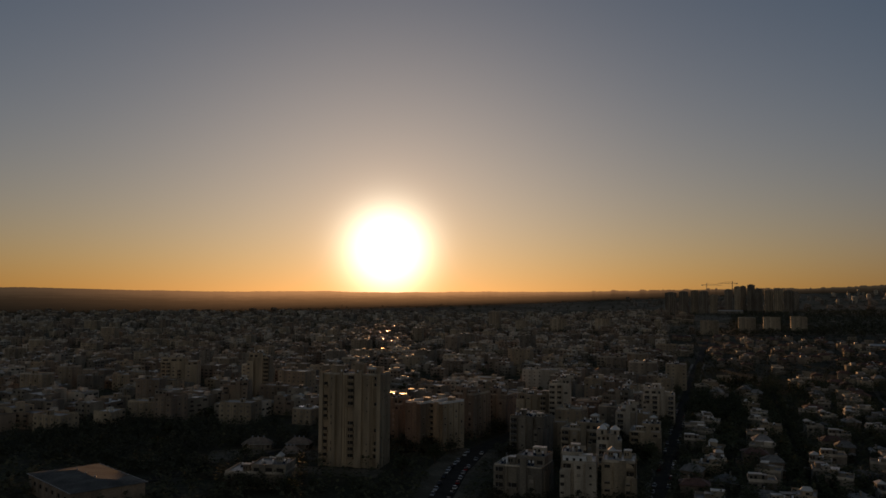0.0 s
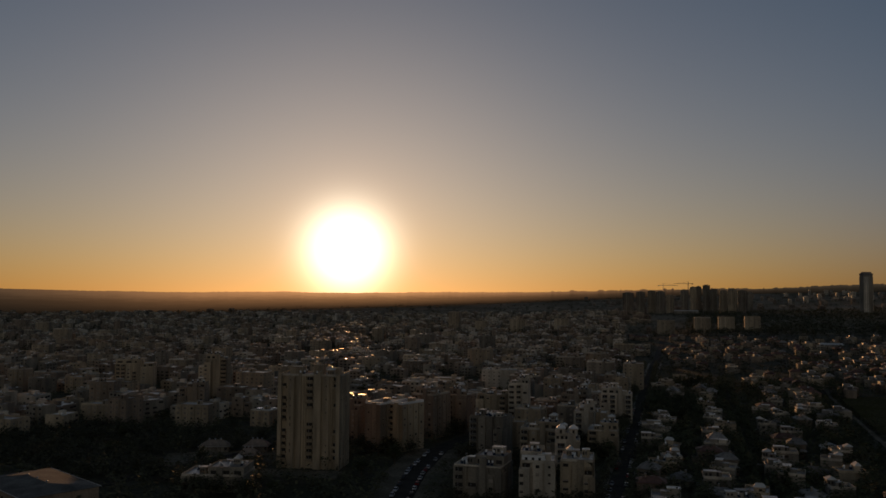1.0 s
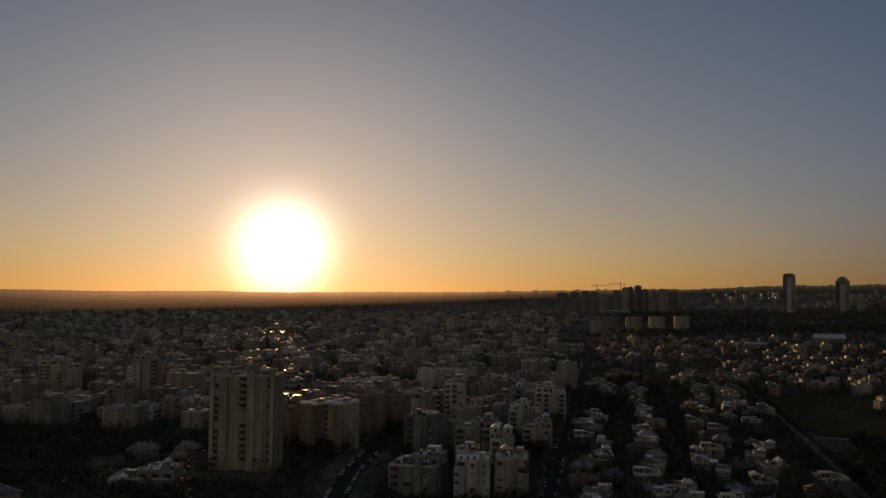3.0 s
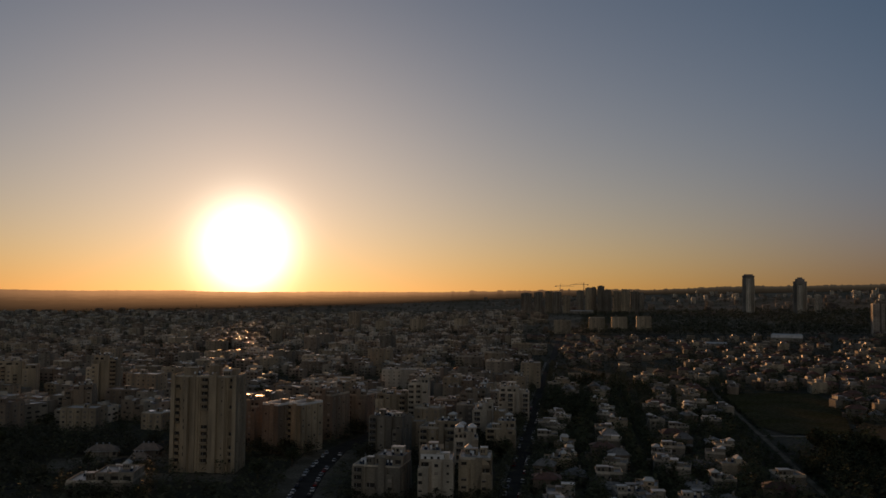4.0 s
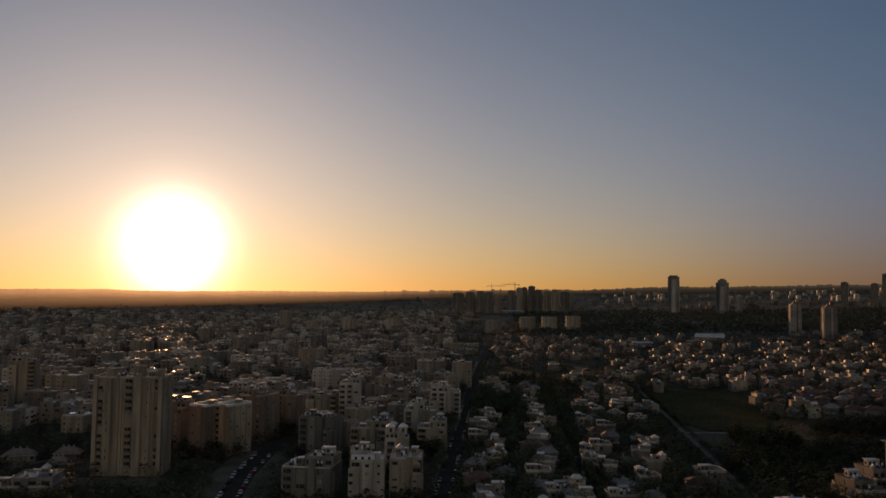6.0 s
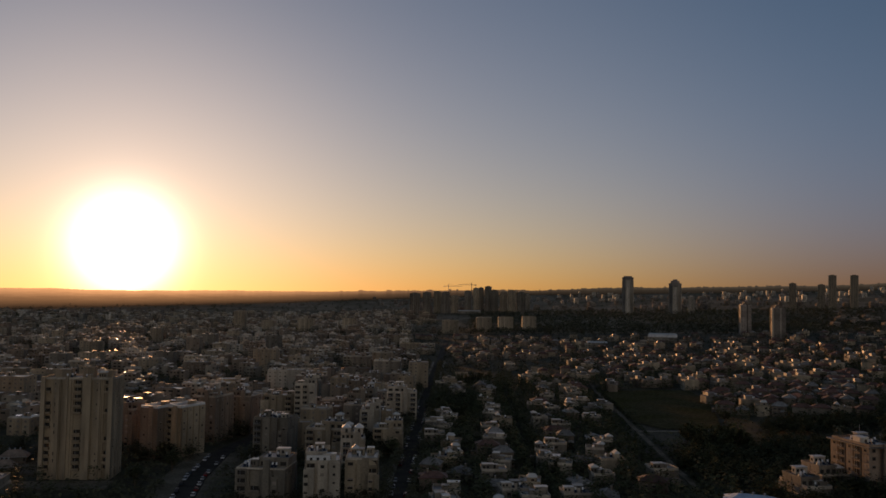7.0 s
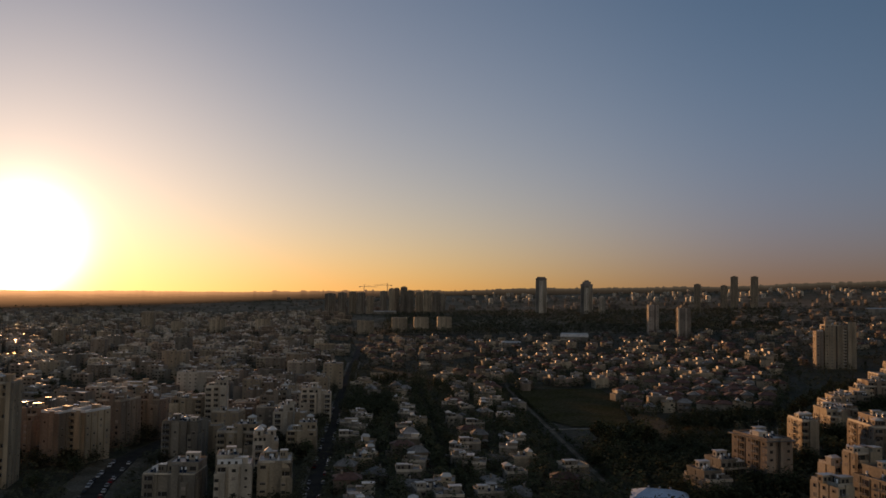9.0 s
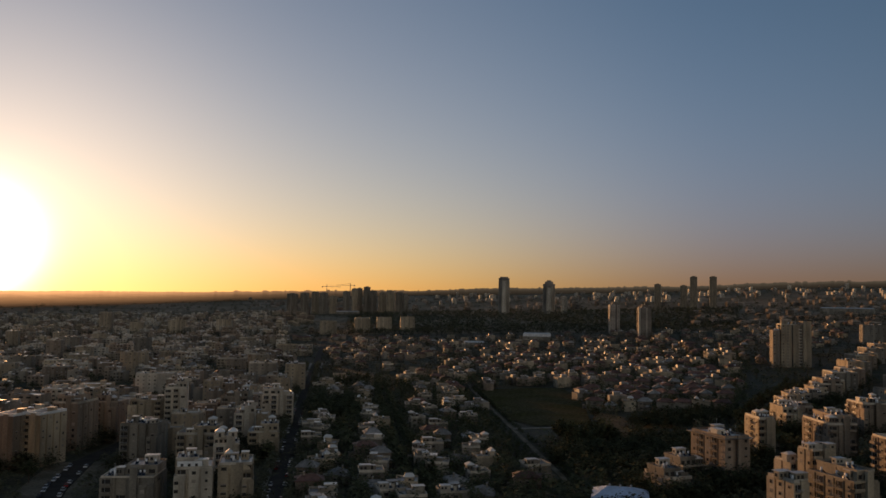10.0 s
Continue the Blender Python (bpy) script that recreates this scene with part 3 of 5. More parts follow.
        top = EYE + R * math.tan(radians(rise)) + (3.0 + 5 * noise.noise((x / 500, y / 500, 2))) * R / 2760 + R / 1400 * noise.noise((x / 120, y / 120, 5))
        if wide <= 0:
            wide = skyline.choice((1, 2, 2, 3, 4))
            step = skyline.choice((0, 0, 0, 0.5, 1.0, 1.7, 2.6, 4.0)) if -8 < az < 60 else skyline.choice((0, 0, 0.4, 0.8))
        wide -= 1
        top += step * R / 2760
        foot = terrain(x, y) - 1.0
        verts += [(x, y, foot), (x, y, top)]
    faces = [(2 * k, 2 * ((k + 1) % n), 2 * ((k + 1) % n) + 1, 2 * k + 1) for k in range(n)]
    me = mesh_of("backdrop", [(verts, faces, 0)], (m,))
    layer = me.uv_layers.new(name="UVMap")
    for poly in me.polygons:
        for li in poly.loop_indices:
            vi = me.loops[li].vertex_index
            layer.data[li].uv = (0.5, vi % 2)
    tagged(new("backdrop", me), "low hills at the edge of sight with painted glowing haze", "backdrop", kind="structure")


def strip(name, points, width, mat, label, lift=0.12, category="road"):
    """A flat band along a line on the ground, resting on it."""
    verts, faces = [], []
    path = []
    for (x0, y0), (x1, y1) in zip(points, points[1:]):
        n = max(1, int(math.hypot(x1 - x0, y1 - y0) / 12))
        path += [(x0 + (x1 - x0) * k / n, y0 + (y1 - y0) * k / n) for k in range(n)]
    path.append(points[-1])
    for i, (x, y) in enumerate(path):
        x0, y0 = path[max(0, i - 1)]
        x1, y1 = path[min(len(path) - 1, i + 1)]
        l = math.hypot(x1 - x0, y1 - y0)
        nx, ny = -(y1 - y0) / l, (x1 - x0) / l
        for s in (1, -1):
            px, py = x + nx * s * width / 2, y + ny * s * width / 2
            verts += [(px, py, terrain(px, py) + lift + 0.25), (px, py, terrain(px, py) - 0.6)]
    for i in range(len(path) - 1):
        o = i * 4
        faces += [(o, o + 2, o + 6, o + 4), (o + 1, o, o + 4, o + 5), (o + 2, o + 3, o + 7, o + 6)]
    return tagged(new(name, mesh_of(name, [(verts, faces, 0)], (mat,))), label, category, kind="structure")


make_ground()
make_backdrop()

# ---- streets ----
ROADS = []


def road(points, width, label, cover=ASPHALT):
    ROADS.append((points, width))
    strip("road", points, width, cover, label)


def beside(x, y, margin):
    """Whether a place lies on a street or within the margin of one."""
    for points, width in ROADS:
        for (x0, y0), (x1, y1) in zip(points, points[1:]):
            t = max(0.0, min(1.0, ((x - x0) * (x1 - x0) + (y - y0) * (y1 - y0)) / ((x1 - x0) ** 2 + (y1 - y0) ** 2)))
            if math.hypot(x - x0 - t * (x1 - x0), y - y0 - t * (y1 - y0)) < width / 2 + margin:
                return True
    return False


road([(-22, 150), (-22, 330), (-21, 700), (-17, 1000), (-12, 1500)], 8.5, "straight asphalt street with parked cars along both kerbs")
strip("pavement", [(-28, 150), (-28, 330), (-27, 700), (-24, 1000)], 2.2, PAVING, "concrete pavement beside the straight street", 0.26, "pavement")
strip("pavement", [(-16, 150), (-16, 330), (-15, 700), (-11, 1000)], 2.2, PAVING, "concrete pavement beside the straight street", 0.26, "pavement")
road([(38, 200), (39, 420), (41, 620), (44, 760)], 3.6, "narrow asphalt lane between house gardens")
road([(103, 335), (108, 440), (113, 560), (120, 712), (128, 790)], 2.6, "narrow dusty lane beside the open field", DRY)
road([(-92, 230), (-104, 310), (-116, 380), (-121, 440), (-112, 500)], 10, "broad asphalt street climbing between blocks of flats")
road([(-112, 500), (-106, 690), (-92, 900)], 6, "asphalt street between blocks of flats")
road([(-260, 250), (-215, 400), (-225, 560), (-240, 800)], 8, "asphalt street between blocks of flats")
road([(150, 255), (186, 318), (208, 358), (225, 420), (255, 480), (300, 540), (340, 590), (410, 670), (500, 775), (700, 1010)], 11, "tree-lined avenue running past blocks of flats")
road([(-400, 560), (-225, 585), (-21, 600), (44, 640)], 7, "asphalt cross street")
road([(130, 770), (330, 800), (450, 850)], 7, "asphalt street along the foot of the house rows")
for points, wide, kind, label in (([(-246, 372), (-206, 392), (-190, 398)], 34, "yard", "worn pale yard beside the tall tower"),
                                  ([(-200, 358), (-148, 364)], 16, "yard", "worn pale forecourt before the tall tower"),
                                  ([(-92, 230), (-104, 310), (-116, 380), (-121, 440)], 30, "verge", "dry trodden verge along the broad street")):
    strip(kind, points, wide, DRY, label, -0.08, kind)
    ROADS.append((points, wide * 0.7))
strip("footpath", [(111, 505), (150, 503), (168, 509)], 1.6, PAVING, "pale footpath along the edge of the field", 0.16, "path")


# ---- the tall block and the flats of the near quarter ----
tall = apartment(-168, 373, 31, 17, 14, 6, STONE, 4, label="tall cream stone tower block with ribbed faces", balconies=(), name="tower_block", category="tower block", step=3.12, heaters=6)
FRONTS.pop()  # no trees stand close before the tower
for x, wide, over in ((-14.6, 1.8, 0.6), (-8.2, 1.5, -1.0), (-4.4, 1.1, 0.9), (5.2, 1.6, 1.6), (9.6, 1.1, -0.6), (14.6, 1.8, 0.4)):
    put("pier", mesh_of("pier", [prism([(-wide / 2, -0.75), (wide / 2, -0.75), (wide / 2, 0.7), (-wide / 2, 0.7)], -3, 14 * 3.12 + 1.2 + over)], (STONE,)), tall, x, -8.55)
for x, y, a, c in ((-9, 2, 7, 3.4), (3, -1, 5, 4.6), (10.5, 3, 4.5, 2.8)):
    put("roof_room", mesh_of("roof_room", [prism(ribbed(a, a * 0.8, 2, 2, 0.25, 0.2), 0, c), *pan(a + 0.4, a * 0.8 + 0.4, c, 0.35, 0.15)], (STONE, SCREED)), tall, x, y, 14 * 3.12 + 0.68)
apartment(-172, 436, 13, 14, 8, -10, TAN, 1, label="narrow tan block of flats behind the tall tower")
apartment(-154, 424, 11, 15, 8, -22, TAN, 2, label="tan block of flats with a pale roof edge", balconies=(1,), pale_rim=True)
apartment(-143, 428, 11, 18, 8, -24, STONE, 0, label="square tan block of flats with a pale roof edge", pale_rim=True)
apartment(-140, 470, 15, 20, 9, -16, TAN, 3, label="tall tan block of flats with a broad flat roof")
apartment(-127, 500, 14, 14, 8, -12, GREY, 3, label="long grey block of flats with a flat roof")
apartment(-85.8, 484, 11.8, 13, 11, 4, WHITE, 6, label="slim pale tower of flats with a chamfered top", core=False)
apartment(-101, 480, 17, 15, 8, -6, STUCCO, 7, label="cream block of flats with a stepped roof")
apartment(-90, 415, 18, 15, 7, -8, GREY, 5, label="grey rendered block of flats with a flat roof", heaters=12)
apartment(-61.5, 401, 18, 16, 7, -6, STUCCO, 8, label="cream block of flats with roof terraces and tanks", heaters=13, balconies=(0, 3))
tented = apartment(-44, 372, 11, 13, 7, 6, WHITE, 9, label="pale block of flats with two white tent-roofed rooms", heaters=4)
for x in (-2.9, 2.6):
    put("roof_room", mesh_of("roof_room", [box(0, 0, 1.2, 3.6, 3.4, 2.4), hip(3.6, 3.4, 2.62, 1.5, 0.3, 0.1, 1), box(0, -1.72, 1.1, 1.0, 0.08, 1.6, 2)], (WHITE, ENAMEL, GLASS)), tented, x, -3.6, 7 * 3.05 + 0.7)
pierced = apartment(-50, 325, 13.5, 17, 7, 6, WHITE, 10, label="pale block of flats with a pierced white parapet", core=False, balconies=(), heaters=9)
put("roof_wall", mesh_of("roof_wall", [box(0, 0, 1.35, 9.0, 0.3, 2.7), box(-4.4, 2.0, 1.1, 0.3, 3.8, 2.2), box(4.4, 3.2, 0.8, 0.3, 6.2, 1.6), *[box(x, -0.1, 1.3, 1.0, 0.2, 1.1, 1) for x in (-2.8, -0.2, 2.4)]], (ENAMEL, GLASS)), pierced, -1.6, -8.0, 6 * 3.05 + 0.66)
curved = apartment(-35.4, 330, 13, 17, 6, 4, STUCCO, 11, label="cream block of flats with a curved roof wall", balconies=(2,))
arc = [(5.2 * math.cos(radians(a)), 1.2 + 1.9 * math.sin(radians(a))) for a in range(0, 181, 15)]
put("roof_wall", mesh_of("roof_wall", [([(x, y, z) for y in (-0.15, 0.15) for x, z in [(5.2, 0.0), *arc, (-5.2, 0.0)]],
    [tuple(range(15)), tuple(range(29, 14, -1)), *[(k, k + 15, (k + 1) % 15 + 15, (k + 1) % 15) for k in range(15)]], 0)], (STUCCO,)), curved, 0.4, -7.9, 5 * 3.05 + 0.7)
apartment(-74.5, 327, 20, 18, 6, -4, GREY, 12, label="broad cream block of flats with deep balconies", balconies=(0, 2, 4), heaters=14)
apartment(-57, 512, 16, 14, 8, -8, GREY, 14, label="grey slab of flats with a railed roof")
apartment(-46, 464, 11, 15, 7, 2, WHITE, 15, label="narrow pale block of flats with white tanks", heaters=6)
apartment(-34, 440, 15.5, 18, 5, 2, STUCCO, 16, label="cream block of flats with small windows", balconies=(1,))
apartment(-33.5, 547, 19.5, 15, 7, 2, WHITE, 17, label="white terraced block of flats with open roof rooms", balconies=(0, 1, 3))
apartment(-31, 737, 17, 15, 7, 0, STUCCO, 18, label="cream block of flats beside the straight street", near=False)
apartment(-60, 752, 24, 16, 7, 0, GREY, 19, label="grey block of flats beside the straight street", near=False)
apartment(-140, 697, 30, 18, 6, 3, WHITE, 20, label="low broad block with a bright flat roof", near=False)
low = apartment(-187, 318, 27, 18, 3, 12, GREY, 21, label="low grey block with a cluttered flat roof", balconies=(1, 3))
put("roof_rail", mesh_of("roof_rail", [box(0, 0, 0.9, 11, 0.35, 0.5), *[box(x, 0, 0.4, 0.15, 0.15, 0.8) for x in (-5, 0, 5)]], (ENAMEL,)), low, 6.5, 5.5, 3 * 3.05 + 0.7, -18)
apartment(-422, 593, 30, 14, 9, 22, STUCCO, 22, label="slab of flats with a stack of deep balconies", balconies=(0, 1))
apartment(-325, 555, 15.5, 14, 12, 16, STONE, 23, label="slim stone tower with a framed top", balconies=(1,))
apartment(-313, 504, 17, 14, 7, 18, TAN, 24, label="tan block of flats beside a slim tower")


def hall(x, y, w, d, h, turn, wall, label, cover, rise=3.0):
    """A low broad hall under a shallow hipped sheet roof."""
    a = radians(turn)
    x, y = x - math.sin(a) * d / 2, y + math.cos(a) * d / 2
    LAID.append((x, y, max(w, d) * 0.55))
    ob = root("hall", x, y, turn, label, "hall")
    put("body", mesh_of("body", [prism(ribbed(w, d, 7, 5, 0.3, 2.0), -2, h)], (wall,)), ob)
    put("roof", mesh_of("roof", [hip(w, d, h + 0.22, rise, 0.7, 0.45)] +
        [box(0, s * d * 0.5 + s * 0.62, h + 0.16, w + 1.5, 0.2, 0.3, 1) for s in (-1, 1)], (cover, STEEL)), ob)
    for k in range(6):
        put("window", window_mesh(2.6, 1.6, wall, 0), ob, -w / 2 + (k + 1) * w / 7, -d / 2 + 0.28, h * 0.6)
    for k in range(3):
        put("roof_vent", shared("vent", lambda: mesh_of("roof_vent", [tube((0, 0, 0), (0, 0, 1.1), 0.35, 0.35, 0, 8),
            tube((0, 0, 1.1), (0, 0, 1.4), 0.55, 0.15, 0, 8)], (STEEL,))), ob, (k - 1) * w * 0.2, 0, h + rise - 0.4)


hall(-252, 271, 47, 29, 7.6, -28, TAN, "broad low hall with a shallow grey hipped roof", FELT, 1.5)
for x, y, w, turn in ((-232, 396, 15, 20), (-212, 404, 12, 14), (-204, 380, 9, 18)):
    hall(x, y, w, 7, 3.0, turn, GREY, "small low shed with a dull sheet roof in the yard", DULL)
hall(107.5, 303, 20, 18, 6.2, -20, WHITE, "low white hall behind trees, its sheet roof tinted with painted sky reflection", SKY_TINTED_ROOF)

# ---- flats on the avenue, whose flanks catch the sun ----
apartment(168, 331, 12.5, 23, 7, 12, TAN, 30, flank=True, slab=True, label="square cream block of flats with a projecting roof slab", balconies=(1,))
apartment(203, 371, 8, 16, 7, -4, STUCCO, 31, flank=True, label="cream block of flats with a glazed corner", balconies=(0,))
apartment(225, 346, 13.6, 25, 8, -6, TAN, 32, flank=True, label="tan block of flats with stacked balconies on its sunny flank", balconies=(0, 1))
apartment(233, 290, 28, 30, 7, -4, TAN, 33, flank=True, label="tan block of flats with rows of deep balconies", balconies=(0, 2))
apartment(176, 258, 10.5, 22, 7, 10, STUCCO, 34, flank=True, label="cream stepped block of flats with white roof tanks", balconies=(0, 3), heaters=9)
apartment(176, 282, 10, 8, 8, 8, STUCCO, 37, label="narrow cream block of flats behind a stepped one", heaters=3)
apartment(172, 293, 6, 9, 6, 10, STUCCO, 38, label="small cream stair tower with a flat roof", heaters=1)
apartment(156, 263, 6.5, 13, 6, 12, STUCCO, 35, label="small cream block of flats with roof rooms", heaters=4)
apartment(153, 337, 14, 15, 4, 12, GREY, 36, label="low block of flats with a crowd of roof tanks", heaters=15, core=False)
apartment(137, 316, 11, 18, 4, 12, GREY, 39, label="low grey block of flats with a crowd of roof tanks", heaters=13, core=False)
AVENUE = [(255, 434), (285, 486), (332, 536), (367, 573), (408, 617), (451, 674), (495, 730), (540, 783), (585, 836)]
AVENUE = [p for a, b in zip(AVENUE, AVENUE[1:] + [(630, 890)]) for p in (a, ((a[0] + b[0]) / 2 + 1.5, (a[1] + b[1]) / 2))]
for k, (x, y) in enumerate(AVENUE):
    apartment(x, y, (12, 17, 14, 19)[k % 4], (24, 20)[k % 2], (5, 4, 5, 4, 4)[k % 5], -8 - k % 3 * 3, (STUCCO, TAN, STONE, GREY)[k % 4], 40 + k, near=k < 6, flank=True,
              label="low cream block of flats in the row along the avenue", balconies=(0, 1), group="flats along the avenue", heaters=6 if k < 7 else 1)
for k in range(9):
    apartment(292 + k * 40, 420 + k * 46, 14, 18, (6, 4, 4, 5)[k % 4], -7, (TAN, STUCCO, GREY)[k % 3], 60 + k, near=k < 2, flank=True,
              label="block of flats in the second row behind the avenue", group="flats behind the avenue", heaters=2 if k < 4 else 1)
for k in range(9):
    apartment(332 + k * 41, 394 + k * 45, 15, 17, (5, 4, 5)[k % 3], -7, (GREY, TAN, STUCCO)[k % 3], 70 + k, near=False,
              label="block of flats in the third row behind the avenue", group="flats behind the avenue", heaters=1)
broad = apartment(469, 801, 27, 20, 14, -16, STONE, 50, near=False, label="tall broad stone block of flats with a sunlit end", name="tower_block", category="tower block")
# dark strip laid on the front in place of a recessed upright slot
for x, wide in ((-2.5, 1.5),):
    put("glazed_shaft", mesh_of("glazed_shaft", [prism([(-wide / 2, -0.2), (wide / 2, -0.2), (wide / 2, 0.3), (-wide / 2, 0.3)], 0, 14 * 3.05 + 0.2)], (GLASS,)), broad, x, -10.0)
for k in range(14):
    put("balcony", balcony_mesh(6.0, 1.5, WHITE, True), broad, -14.5, -3.5, 0.7 + k * 3.05, -90)
put("wing", mesh_of("wing", [prism(ribbed(8, 15, 2, 3, 0.4, 0.3), -3, 14 * 3.05 + 3.4), *pan(8, 15, 14 * 3.05 + 3.4, 0.8, 0.2)], (STONE, SCREED)), broad, 11.5, -4.5)
for k in range(13):
    put("balcony", balcony_mesh(3.4, 1.3, WHITE, True), broad, 5.2, -10.0, 1.5 + k * 3.05)
for x, y, a, c in ((-8, 1, 6, 3.4), (4, 2, 6, 2.6)):
    put("roof_room", mesh_of("roof_room", [prism(ribbed(a, a * 0.7, 2, 2, 0.3, 0.2), 0, c), *pan(a + 0.4, a * 0.7 + 0.4, c, 0.35, 0.15)], (STONE, SCREED)), broad, x, y, 14 * 3.05 + 0.7)
apartment(450.5, 804, 7, 14, 12, -16, TAN, 52, near=False, label="stepped sunlit wing of the broad stone tower", name="tower_block", category="tower block", core=False)
twin = [apartment(520, 1497, 18, 20, 17, -8, DULL, 53, near=False, label="one of a pair of tall towers of flats", name="tower_block", category="tower block", group="twin towers")]
twin += [apartment(529, 1369, 21, 18, 16, -8, DULL, 54, near=False, label="one of a pair of tall towers of flats", name="tower_block", category="tower block", group="twin towers")]
for block, w, n in zip(twin, (18, 21), (17, 16)):
    put("roof_room", mesh_of("roof_room", [box(0, 0, 1.8, w * 0.62, 11, 3.6), box(-w * 0.06, 0, 4.9, w * 0.34, 7, 2.6), tube((0, 0, 6), (0, 0, 11), 0.3, 0.1, 1, 6)], (TAN, STEEL)), block, w * 0.05, 1, n * 3.05 + 0.7)
    # white pier at the left corner stands in for the sunlit edge
    put("corner_pier", mesh_of("corner_pier", [prism([(-1.6, -0.6), (1.6, -0.6), (1.6, 2.4), (-1.6, 2.4)], -3, n * 3.05 + 2.2)], (WHITE,)), block, -w / 2 + 0.8, -9.0)
apartment(743, 1065, 34, 18, 8, -20, GREY, 55, near=False, label="long grey block with ribbon windows")

# ---- towers and slabs further out ----
for x, y, w, n in ((60, 1696, 31, 9), (105, 1708, 30, 9), (154, 1720, 29, 9), (-8, 1636, 33, 8), (-470, 1823, 25, 12), (-309, 1734, 34, 8), (-220, 1750, 30, 8), (-380, 1700, 26, 7)):
    apartment(x, y, w, 16, n, 0, STUCCO, int(w), near=False, label="far slab of flats above the tree tops", heaters=0, group="far slabs")


def skyscraper(x, y, w, h, turn, wall, label, crown=True):
    """A slender tower with ribbed faces and a set-back top."""
    ob = root("skyscraper", x, y, turn, label, "skyscraper", "skyline towers")
    LAID.append((x, y, w * 0.6))
    put("body", mesh_of("body", [prism(ribbed(w, w, 5, 5, w * 0.05, w * 0.03), -4, h)], (wall,)), ob)
    c = [box(0, 0, h + 1.6, w * 0.62, w * 0.62, 3.2), box(0, 0, h + 4.4, w * 0.4, w * 0.4, 2.4)] if crown else [box(0, 0, h + 1, w * 0.5, w * 0.5, 2)]
    put("roof_house", mesh_of("roof_house", c, (wall,)), ob)
    n = int(h / 3.3)
    p = []
    for k in range(n):
        z = 3 + k * 3.3
        for s in (-2, -1, 0, 1, 2):
            for t in (-1, 1):
                p += [box(s * w * 0.2, t * w * 0.5, z, w * 0.1, 0.3, 1.5), box(t * w * 0.5, s * w * 0.2, z, 0.3, w * 0.1, 1.5)]
    tagged(put("window_band", mesh_of("window_band", p, (GLASS,)), ob), kind="stuff")


def capped_tower(x, y, w, h, turn, steps, label):
    """A slender tower: dark corner piers, a paler bay between them and a dark stepped cap."""
    ob = root("skyscraper", x, y, turn, label, "skyscraper", "skyline towers")
    LAID.append((x, y, w * 0.6))
    c = w * 0.28
    plan = [(-w / 2 + c, -w / 2), (w / 2 - c, -w / 2), (w / 2, -w / 2 + c), (w / 2, w / 2 - c), (w / 2 - c, w / 2), (-w / 2 + c, w / 2), (-w / 2, w / 2 - c), (-w / 2, -w / 2 + c)]
    put("body", mesh_of("body", [prism(plan, -6, h)], (GREY,)), ob)
    for k in (0, 1, 2, 3):
        put("bay", shared(("bay", w, h), lambda: mesh_of("bay", [prism([(-c * 0.62, -0.9), (c * 0.62, -0.9), (c * 0.62, 0.4), (-c * 0.62, 0.4)], -5, h - 4)] +
            [box(s * c * 0.3, -0.95, 4 + f * 3.3, c * 0.2, 0.16, 1.4, 1) for f in range(int(h / 3.3) - 2) for s in (-1, 1)], (WHITE, GLASS))), ob,
            w / 2 * math.sin(radians(90 * k)), -w / 2 * math.cos(radians(90 * k)), 0, 90 * k)
        put("balcony_stack", shared(("stack", w, h), lambda: mesh_of("balcony_stack", [box(0, -0.5, 3 + f * 3.3, c * 0.8, 1.2, 1.1) for f in range(int(h / 3.3) - 1)], (TAN,))), ob,
            w * 0.37 * math.sin(radians(90 * k + 45)) * 1.0, -w * 0.37 * math.cos(radians(90 * k + 45)), 0, 90 * k + 45)
    z = h
    for k, (wide, tall) in enumerate(steps):
        put("cap", mesh_of("cap", [prism([(px * wide, py * wide) for px, py in plan], z - 0.2, z + tall)], (SHUTTER,)), ob)
        z += tall


capped_tower(506, 2448, 31, 101, -12, ((1.06, 5.0), (0.8, 4.0)), "tall slender grey tower with a dark flat cap")
capped_tower(636, 2418, 34, 80, -15, ((1.05, 7.0), (0.72, 7.0), (0.4, 4.0)), "tall slender grey tower with a dark stepped crown")
skyscraper(679, 2406, 18, 49, -15, WHITE, "pale narrow tower beside a taller one", False)
for x, y, w, h in ((986, 2449, 19, 83), (1056, 2419, 19, 77), (1083, 2408, 21, 103), (1134, 2384, 21, 101)):
    skyscraper(x, y, w, h - 5, -24, STONE, "distant tower block on the hazy skyline", False)
for x, y, w, h in ((-123, 2597, 30, 58), (-86, 2602, 24, 60), (-54, 2599, 21, 69), (-28, 2600, 24, 70), (0, 2600, 21, 67), (41, 2600, 20, 72), (66, 2590, 17, 76), (82, 2610, 16, 74),
                   (104, 2598, 20, 81), (124, 2588, 20, 79), (152, 2596, 21, 66), (177, 2594, 23, 72), (205, 2592, 24, 75), (225, 2580, 12, 60)):
    skyscraper(x, y, w * 1.05, h * (0.80 + 0.28 * abs(math.sin(x * 1.7))), -2, STUCCO if w % 2 else GREY, "new tower block in the far cluster on the skyline", False)


def crane(x, y, h, turn):
    ob = root("tower_crane", x, y, turn, "tower crane over the far cluster of new blocks", "crane")
    put("mast", mesh_of("mast", [tube((0, 0, 0), (0, 0, h + 6), 1.1, 1.1, 0, 4)], (SHUTTER,)), ob)
    put("jib", mesh_of("jib", [tube((-14, 0, h), (44, 0, h), 0.9, 0.6, 0, 4), tube((0, 0, h + 6), (38, 0, h), 0.25, 0.25, 0, 4)], (SHUTTER,)), ob)
    put("counterweight", mesh_of("counterweight", [box(-13, 0, h - 1, 4, 2, 3)], (CONCRETE,)), ob)


crane(-20, 2585, 84, 10)
